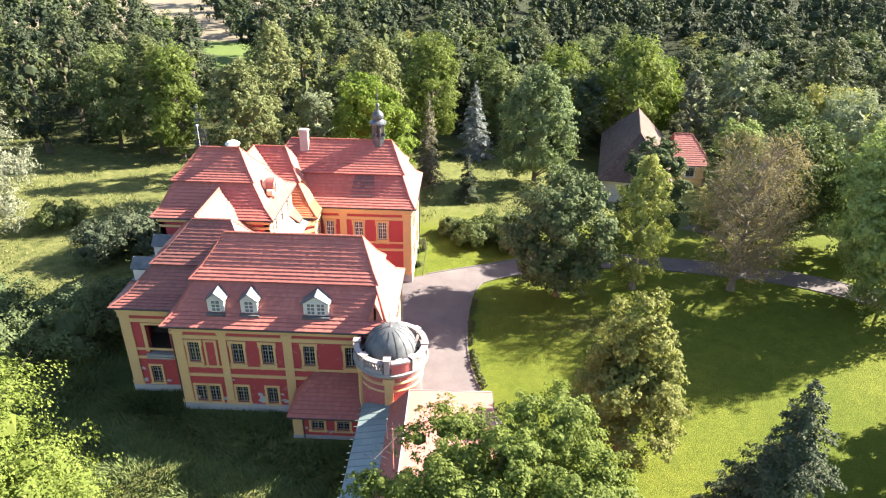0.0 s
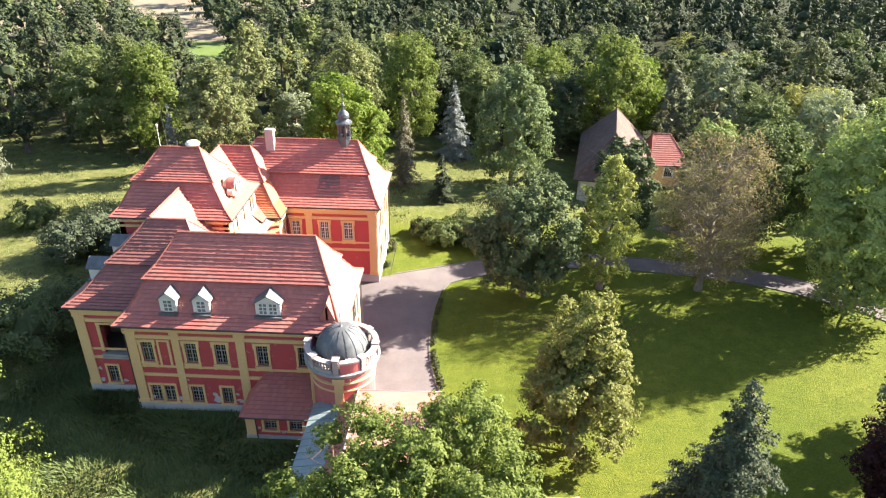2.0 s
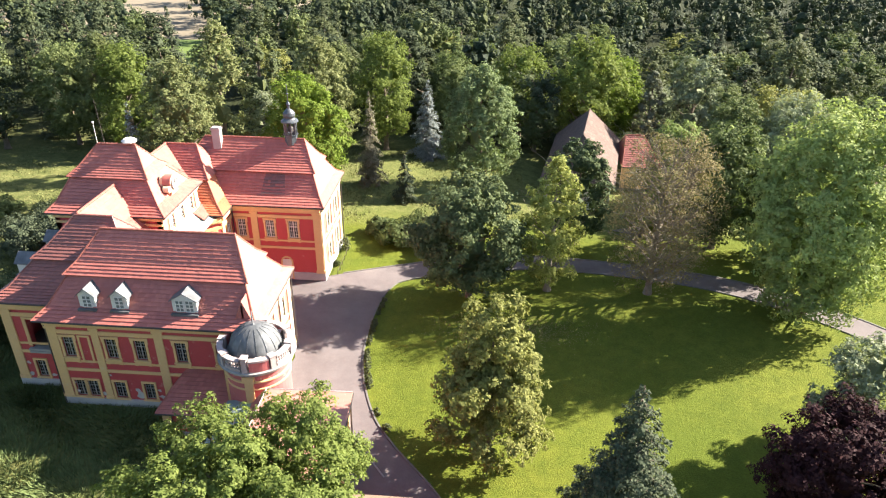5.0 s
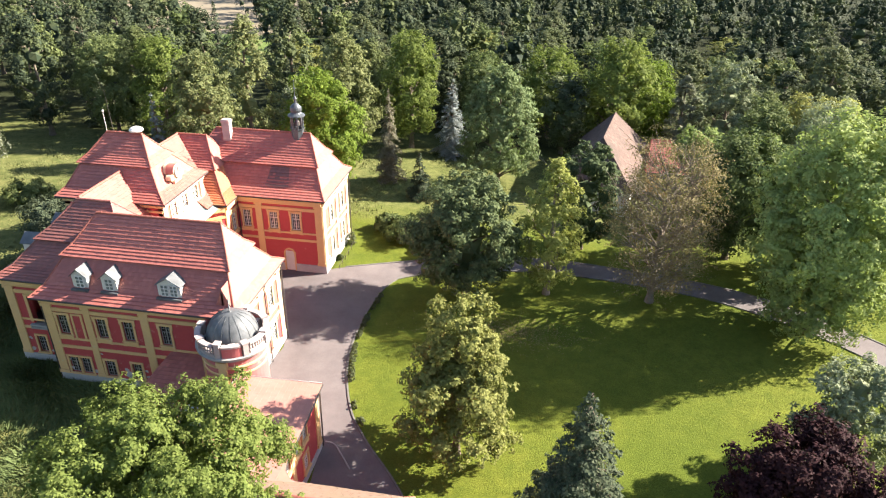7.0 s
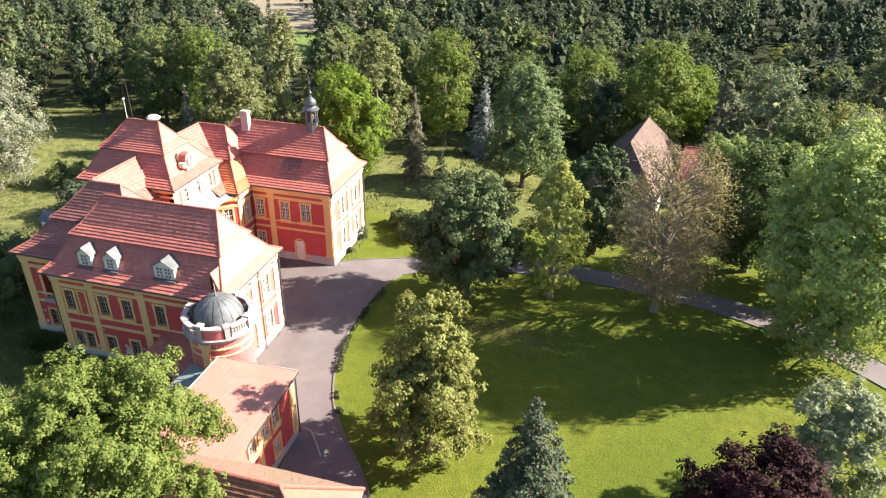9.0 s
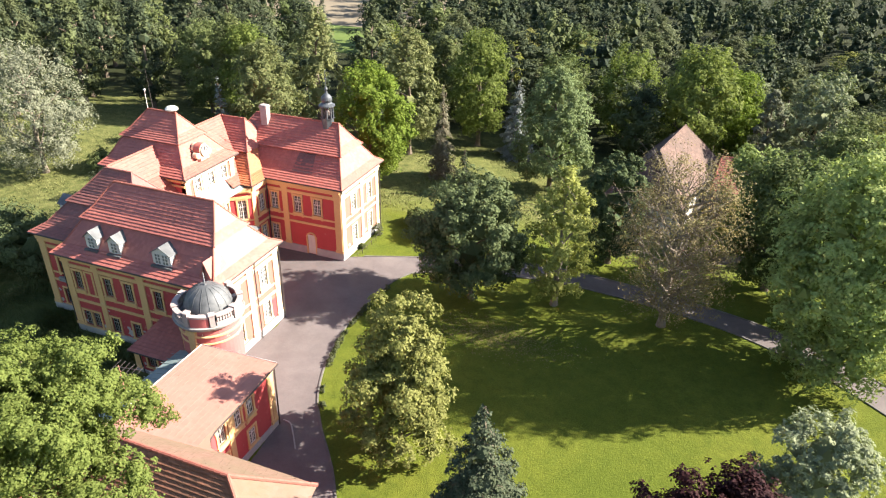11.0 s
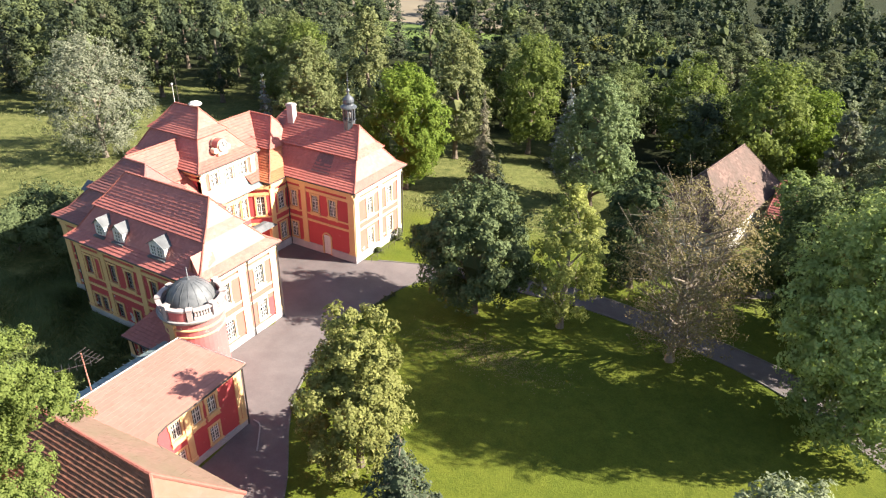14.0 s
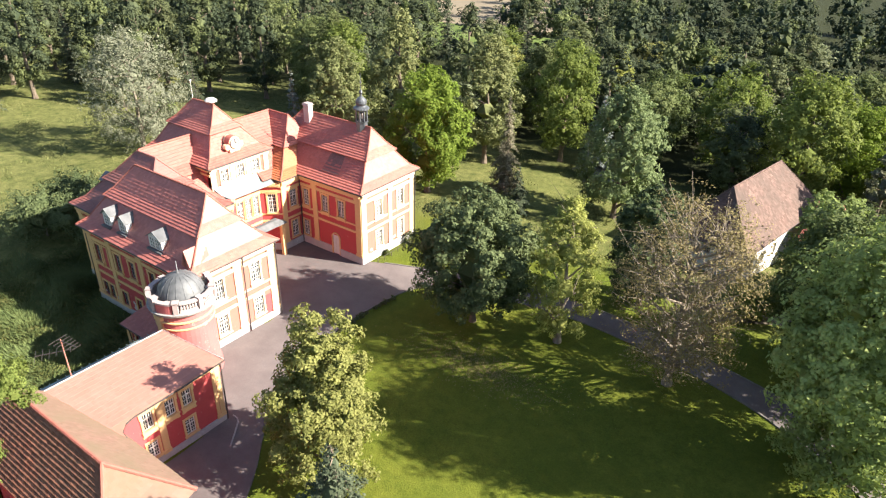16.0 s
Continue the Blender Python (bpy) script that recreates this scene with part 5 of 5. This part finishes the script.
def at(x, y, turn=0.0, scale=1.0, tall=1.0):
    return Matrix.Translation((x, y, ground_z(x, y))) @ Matrix.Rotation(radians(turn), 4, "Z") @ Matrix.Diagonal((scale, scale, scale * tall, 1))


# trees of the park, each with its own crown
LIME_LOBES = [(-0.5, -0.1, 12.0, 1.5), (0.9, 0.8, 11.7, 1.5), (0.0, -0.7, 10.2, 2.1), (-1.1, -0.2, 9.2, 1.9), (1.3, 0.2, 9.1, 1.9), (0.2, 1.4, 8.9, 1.9), (0.0, 0.0, 6.5, 2.9)]
LIME_LOBES += [(1.7 * math.cos(w), 1.7 * math.sin(w), 6.2 + 0.5 * math.sin(5 * w), 2.4) for w in (0.4, 1.7, 2.9, 4.2, 5.4)]
LIME_LOBES += [(2.2 * math.cos(w), 2.2 * math.sin(w), 3.0 + 0.4 * math.sin(3 * w), 2.2) for w in (0.1, 1.1, 2.2, 3.2, 4.3, 5.3)]
MAPLE_LOBES = [(-2.2, 1.9, 15.8, 1.9), (1.8, 2.0, 16.4, 2.1), (-4.6, 0.4, 14.3, 1.7), (2.7, -1.4, 16.1, 2.2), (2.4, 3.4, 13.9, 1.9), (-1.8, -1.8, 15.9, 2.2), (0.0, 0.0, 13.4, 2.9),
               (-3.2, -2.2, 12.4, 2.2), (3.6, 0.6, 11.8, 2.2), (-1.6, 2.6, 12.0, 2.1), (0.6, -4.2, 14.0, 2.3), (-0.2, -0.2, 17.0, 1.7)]
tree("broad", 13.3, 5.0, 0.8, "dark", "dense dark green chestnut beside the park lane", at(9.3, 59.0), 34000, 0.15, 42, seed=11)
tree("broad", 15.0, 3.0, 0.4, "yellow", "slender yellowish tree with thin foliage", at(17.2, 61.0), 16000, 0.115, 52, seed=12, shape="column", fine=3, bark=PALEBARK, loose=0.2)
tree("broad", 17.0, 5.1, 1.2, "brown", "half-bare maple with sparse brownish leaves", at(27.3, 61.2), 19000, 0.095, 60, seed=13, bark=PALEBARK, n_limbs=60, fine=12, shape="spread", loose=0.5)
tree("broad", 13.9, 4.1, 0.2, "lime", "pale green columnar lime tree on the lawn", at(11.5, 37.6), 46000, 0.115, 110, seed=14, lobes=LIME_LOBES)
tree("conifer", 12.5, 5.0, 0.1, "spruce", "dense dark blue-green spruce on the lawn", at(19.6, 30.6), 46000, 0.125, seed=15, droop=0.26)
tree("broad", 10.7, 4.3, 0.8, "purple", "copper-leaved maple with dark purple foliage", at(32.3, 31.6), 34000, 0.12, 42, seed=16)
tree("broad", 21.0, 6.6, 0.3, "ash", "tall full ash tree at the edge of the lawn", at(41.2, 58.4), 56000, 0.155, 76, seed=17, shape="spread")
tree("broad", 9.8, 3.3, 0.6, "grey", "small grey-green tree on the lawn", at(37.5, 40.2), 20000, 0.11, 32, seed=18)
tree("broad", 18.2, 5.5, 7.0, "bright", "large fresh green maple beside the outbuildings", at(1.8, 18.9), 140000, 0.074, 140, seed=19, fine=1, loose=0.16, lobes=MAPLE_LOBES)
tree("broad", 15.2, 7.6, 1.0, "fresh", "yellow-green maple with open branch tips", at(-25.4, 22.0), 60000, 0.1, 70, seed=20, shape="spread", fine=3, loose=0.22)
tree("broad", 12.6, 3.7, 0.5, "dark", "round dark tree in front of the barn", at(20.7, 71.5), 16000, 0.17, 30, seed=21)
tree("broad", 17.6, 5.1, 0.5, "sea", "tall rounded green tree in the meadow", at(9.5, 91.2), 26000, 0.15, 70, seed=22, shape="column")
tree("conifer", 12.2, 3.4, 0.2, "blue", "silvery blue spruce in the meadow", at(0.9, 104.7), 13000, 0.15, seed=23)
tree("conifer", 12.8, 2.5, 0.8, "dry", "thin brownish spruce with drooping boughs", at(-5.4, 88.8), 9000, 0.14, seed=24, droop=0.6)
tree("broad", 17.0, 5.2, 1.0, "vivid", "bright green maple behind the manor", at(-12.4, 80.4), 26000, 0.16, 46, seed=25)
tree("broad", 20.0, 4.8, 1.2, "sage", "tall narrow green tree behind the maple", at(-14.2, 97.0), 18000, 0.16, 60, seed=26, shape="column")
tree("broad", 19.4, 4.7, 1.5, "bright", "tall bright green tree at the wood's edge", at(-6.0, 106.4), 18000, 0.16, 60, seed=27)
tree("broad", 18.8, 4.8, 1.0, "sage", "pale green lime behind the manor", at(-27.3, 79.3), 24000, 0.15, 64, seed=28, shape="column")
tree("conifer", 13.2, 2.0, 0.2, "blue", "narrow blue spruce behind the manor", at(-31.2, 75.1), 9000, 0.14, seed=29)
tree("broad", 17.4, 6.2, 0.5, "silver", "broad silvery willow in the meadow", at(-54.5, 66.0), 26000, 0.14, 46, seed=30, fine=4, bark=PALEBARK, loose=0.45)
tree("conifer", 6.4, 1.9, 0.1, "spruce", "small dark conifer in the meadow", at(0.0, 82.6), 6000, 0.13, seed=31)
tree("broad", 20.5, 5.5, 1.5, "bright", "broad green tree behind the barn", at(26.7, 112.0), 17000, 0.2, 46, seed=32)
tree("broad", 18.8, 4.4, 1.5, "grey", "pale-topped poplar among the trees", at(42.8, 110.0), 15000, 0.18, 40, seed=33)
tree("broad", 15.0, 2.6, 1.0, "silver", "slim grey-leaved willow by the barn", at(36.8, 113.0), 8000, 0.17, 30, seed=34, shape="column")
PLACED = []
for i, (x, y, h, r, leaf) in enumerate([(36.5, 72.0, 15.2, 4.8, "mid"), (44.8, 70.0, 15.0, 4.4, "ash"), (50.5, 90.0, 16.5, 5.0, "grey"), (51.5, 99.0, 15.5, 4.6, "lime"), (44.0, 93.5, 15.5, 4.6, "mid"), (33.9, 83.4, 13.5, 3.3, "ash"), (40.8, 82.0, 13.0, 3.6, "ash")]):
    tree("broad", h, r, 0.6, leaf, "tall leafy tree in the eastern park", at(x, y), 16000, 0.17, 60, seed=40 + i, shape="spread" if i % 2 else "round")

for i, (x, y, h, r, leaf, shape) in enumerate([(-27.2, 92.8, 22.2, 4.6, "sage", "column"), (-48.4, 101.0, 19.0, 4.6, "sage", "column"), (-56.0, 103.0, 17.0, 5.2, "mid", "round"), (-44.0, 98.5, 18.0, 4.6, "bright", "round"),
                                               (15.8, 118.0, 16.4, 5.2, "bright", "round"), (32.2, 120.4, 15.6, 4.8, "vivid", "round"), (57.3, 104.0, 13.5, 3.6, "yellow", "column"), (-16.0, 117.2, 15.6, 4.2, "sage", "column"),
                                               (-9.2, 132.5, 13.4, 3.4, "yellow", "column"), (3.8, 121.0, 14.0, 4.6, "mid", "round"), (24.0, 118.0, 15.5, 3.2, "spruce", "cone")]):
    if shape == "cone":
        tree("conifer", h, r, 0.4, leaf, "dark green spruce behind the barn", at(x, y), 11000, 0.16, seed=140 + i, droop=0.5)
    else:
        tree("broad", h, r, 0.8, leaf, "tall green tree at the edge of the wood", at(x, y), 14000, 0.17, 60, seed=140 + i, shape=shape)
    PLACED.append((x, y))

# shrubs
for i, (x, y, h, r, leaf) in enumerate([(-34.5, 64.5, 5.0, 4.2, "spruce"), (-38.5, 63.0, 4.2, 3.4, "spruce"), (-33.0, 46.5, 6.0, 4.2, "dark"), (-37.5, 43.0, 5.6, 4.4, "dark"), (-30.5, 50.5, 4.6, 3.0, "dark"), (-41.0, 48.0, 5.0, 3.8, "dark"),
                                        (0.8, 69.8, 2.8, 2.4, "mid"), (3.8, 71.2, 3.4, 2.6, "mid"), (6.8, 71.5, 3.6, 2.4, "dark"), (-1.4, 71.4, 2.0, 1.6, "mid"), (5.0, 68.2, 2.0, 1.4, "mid"), (30.0, 77, 2.6, 2.2, "fresh"), (-4.85, 63.3, 0.6, 0.3, "mid"), (-4.7, 66.9, 1.5, 0.5, "olive"), (-62, 74, 4.5, 3.4, "mid"), (-47, 70, 3, 2.5, "mid")]):
    tree("broad", h, r, 0.0, leaf, "spreading dark evergreen shrub on rough grass" if leaf == "dark" else "leafy green shrub on the grass", at(x, y), 6000 if h > 1.5 else 1200, 0.12 if h > 1.5 else 0.07, 26, "shrub", 0.08, n_limbs=8, seed=60 + i, loose=0.1 if h > 1.5 else 0.7)

rnd = random.Random(4)
first = None
for q in court_e[34:68]:
    if rnd.random() < 0.75:
        m = at(q[0] + 0.45, q[1], rnd.uniform(0, 360), rnd.uniform(0.5, 1.0))
        if first is None:
            first = tree("broad", 0.9, 0.5, 0.0, "olive", "low scrubby plant along the kerb", m, 700, 0.07, 12, "shrub", 0.03, n_limbs=4, seed=90, group="plants along the kerb")
        else:
            copy_thing(first, m)

# the wood behind: kinds built once, then repeated
SPECIES = []
for i, (kind, H, R, base, leaf, shape, label) in enumerate([
        ("broad", 19, 4.8, 1.0, "mid", "round", "full green woodland tree"),
        ("broad", 21, 4.2, 1.2, "deep", "column", "tall dark green woodland tree"),
        ("broad", 18, 5.0, 1.0, "deep", "round", "broad dark green woodland tree"),
        ("broad", 20, 4.4, 1.2, "olive", "column", "tall olive green woodland tree"),
        ("broad", 17, 4.6, 1.0, "bright", "round", "bright green woodland tree"),
        ("conifer", 21, 3.6, 0.8, "spruce", "", "dark green woodland spruce tree"),
        ("broad", 19, 4.6, 1.0, "lime", "spread", "pale green woodland tree"),
        ("broad", 16, 3.8, 1.0, "grey", "round", "greyish green woodland tree")]):
    SPECIES.append(dict(kind=kind, H=H, R=R, base=base, leaf=leaf, label=label, leaves=5600, size=0.21, boughs=40, n_limbs=6, seed=100 + i, shape=shape or "round", group="trees of the surrounding wood"))

rnd = random.Random(21)
spots = []
KEEP = [(9.3, 59.2), (17.2, 61), (27.3, 61.4), (39.2, 59), (9.5, 91.2), (0.9, 104.7), (-5.4, 88.8), (-12.4, 80.4), (-14.2, 97), (-7.4, 108.4), (-26.3, 78.3), (26.7, 112), (42.8, 110), (36.8, 113), (36.5, 72), (44.8, 70), (50.5, 90), (51.5, 99), (61, 83), (44, 93.5), *PLACED]


def in_gap(x, y):
    """The open strip that leads from the manor to the field."""
    if y < 104:
        return False
    if y < 150:
        t = (y - 105) / 45
        return -45 - 14 * t < x < -27 - 17 * t
    return -59 - 0.8 * (y - 150) < x < -44 - 0.53 * (y - 150)


def in_wood(x, y):
    if math.hypot(x - 20, y - 5) > 195 or y > 185:
        return False
    if 16 < x < 43 and 80 < y < 108:
        return False
    if in_gap(x, y):
        return False
    if x < -20:
        return y > (98 if x > -62 else 98 + (x + 62) * 1.35)
    if x < 12:
        return y > 112
    if x < 44:
        return y > 108
    return y > 108 - (x - 44) * 1.2


for _ in range(14000):
    x, y = rnd.uniform(-120, 110), rnd.uniform(30, 190)
    if not in_wood(x, y):
        continue
    gap = 7.4 if math.hypot(x - 15, y - 5) < 130 else 9.0
    if any((x - a) ** 2 + (y - b) ** 2 < gap * gap for a, b in spots) or any((x - a) ** 2 + (y - b) ** 2 < 44 for a, b in KEEP):
        continue
    spots.append((x, y))
spots.sort(key=lambda p: math.hypot(p[0] - 15, p[1] - 5))
first = {}
for x, y in spots[:178]:
    # west of -47, mostly dark-leaved kinds: the wood's deep shade put into leaf colour
    k = rnd.choices(range(8), (2, 8, 5, 3, 0, 3, 0, 0) if x < -47 else (5, 6, 4, 4, 3, 3, 2, 2))[0]
    tall = (1.0 if x < -22 else 0.84) * (1 - 0.2 * ease(112, 140, y))
    m = at(x, y, rnd.uniform(0, 360), rnd.uniform(0.85, 1.1), tall * rnd.uniform(0.8, 1.2))
    if k not in first:
        first[k] = tree(m=m, **SPECIES[k])
    else:
        copy_thing(first[k], m)

# the far wood, beyond the first rows, and unseen belts against low sky light
rng = np.random.default_rng(31)
V = []
near = np.array(spots[:178])
far = []
for _ in range(9000):
    x, y = rng.uniform(-190, 170), rng.uniform(60, 262)
    if in_gap(x, y) or x < -70 and y < 98 + (x + 62) * 1.35 + 14:
        continue
    if math.hypot(x - 20, y - 5) < 130 or x > 44 and y < 120 - (x - 44) * 0.9:
        continue
    if np.min(np.hypot(near[:, 0] - x, near[:, 1] - y)) < 6.5 or any((x - a) ** 2 + (y - b) ** 2 < 72 for a, b in far):
        continue
    far.append((x, y))
# last two lists: out-of-view crowns east and south, added to darken the lawn
far = far[:280] + [(rng.uniform(84, 120), rng.uniform(-40, 62)) for _ in range(24)] + [(rng.uniform(-70, 90), rng.uniform(-48, -26)) for _ in range(24)]
for x, y in far:
    H, R = rng.uniform(11, 17), rng.uniform(4.2, 5.8)
    C, v = broad_crown(rng, H, R, 1.0, "column" if rng.random() < 0.75 else "round", 20, 900, 0.34, 0.1)
    V.append(v + np.array([x, y, ground_z(x, y)]))
tagged(part("far_wood", leaf_mesh("far_wood", np.concatenate(V), LEAF["deep"]), None), "distant green woodland canopy, plus unseen crowns added to block sky light", "woodland", kind="stuff")

# tall grass of the meadows
rng = np.random.default_rng(8)
P = []
for x0, x1, y0, y1, n in ((-95, -27, 30, 100, 42000), (-27, -22, 36, 72, 4000), (-18, 16, 74, 108, 15000)):
    q = np.stack([rng.uniform(x0, x1, n), rng.uniform(y0, y1, n)], 1)
    keep = np.sin(q[:, 0] * 0.5 + 2 * np.sin(q[:, 1] * 0.13)) + np.sin(q[:, 1] * 0.7 + q[:, 0] * 0.2) + rng.normal(size=n) * 0.7 > 0.5
    P.append(q[keep])
P = np.concatenate(P)
Z = np.array([ground_z(x, y) for x, y in P])
c = np.column_stack([P, Z + 0.02])
d = rng.normal(size=(len(c), 3)) * 0.16
d[:, 2] = rng.uniform(0.12, 0.36, len(c))
sd = unit(np.cross(d, rng.normal(size=d.shape))) * rng.uniform(0.035, 0.09, (len(c), 1))
sd[:, 2] = 0
tagged(part("tall_grass", leaf_mesh("tall_grass", np.stack([c - sd, c + sd, c + d], 1).reshape(-1, 3), BLADES), None), "tufts of tall pale meadow grass", "grass", kind="stuff")

# long dark grass south of the house
rng = np.random.default_rng(9)
P = np.concatenate([np.stack([rng.uniform(-37, -7.4, 58000), rng.uniform(14, 39.6, 58000)], 1), np.stack([rng.uniform(-33, -26.1, 11000), rng.uniform(38, 49, 11000)], 1), np.stack([rng.uniform(-26.6, -21.2, 2400), rng.uniform(39, 41.5, 2400)], 1)])
edge = np.minimum.reduce([P[:, 0] + 37, P[:, 1] - 14, np.where(P[:, 1] > 39.6, np.minimum(49 - P[:, 1], P[:, 0] + 33), 9)])
P = P[((P[:, 0] < -12.5) | (P[:, 1] < 36.6)) & (edge > rng.uniform(0, 5, len(P)))]
c = np.column_stack([P, [ground_z(x, y) - 0.02 for x, y in P]])
lean = np.stack([np.sin(P[:, 0] * 0.8 + 1.5 * np.sin(P[:, 1] * 0.5)), np.cos(P[:, 1] * 0.9 + P[:, 0] * 0.3)], 1) * 0.22
d = np.column_stack([lean + rng.normal(size=lean.shape) * 0.12, rng.uniform(0.2, 0.5, len(c))])
sd = unit(np.cross(d, rng.normal(size=d.shape))) * rng.uniform(0.03, 0.08, (len(c), 1))
sd[:, 2] = 0
tagged(part("long_grass", leaf_mesh("long_grass", np.stack([c - sd, c + sd, c + d], 1).reshape(-1, 3), LUSH), None), "long uncut dark green grass beside the manor", "grass", kind="stuff")

# dry fallen leaves on the lawn under the chestnut
rng = np.random.default_rng(12)
P = np.stack([13.5 + rng.normal(size=2600) * 3.4, 53.6 + rng.normal(size=2600) * 1.3], 1)
c = np.column_stack([P, [ground_z(x, y) + 0.03 for x, y in P]])
up = unit(rng.normal(size=c.shape) * 0.35 + np.array([0, 0, 1.0]))
tagged(part("fallen_leaves", leaf_mesh("fallen_leaves", leaf_soup(rng, c, up, 0.07), LEAF["brown"]), None), "scattered dry brown leaves on the lawn", "leaf litter", kind="stuff")
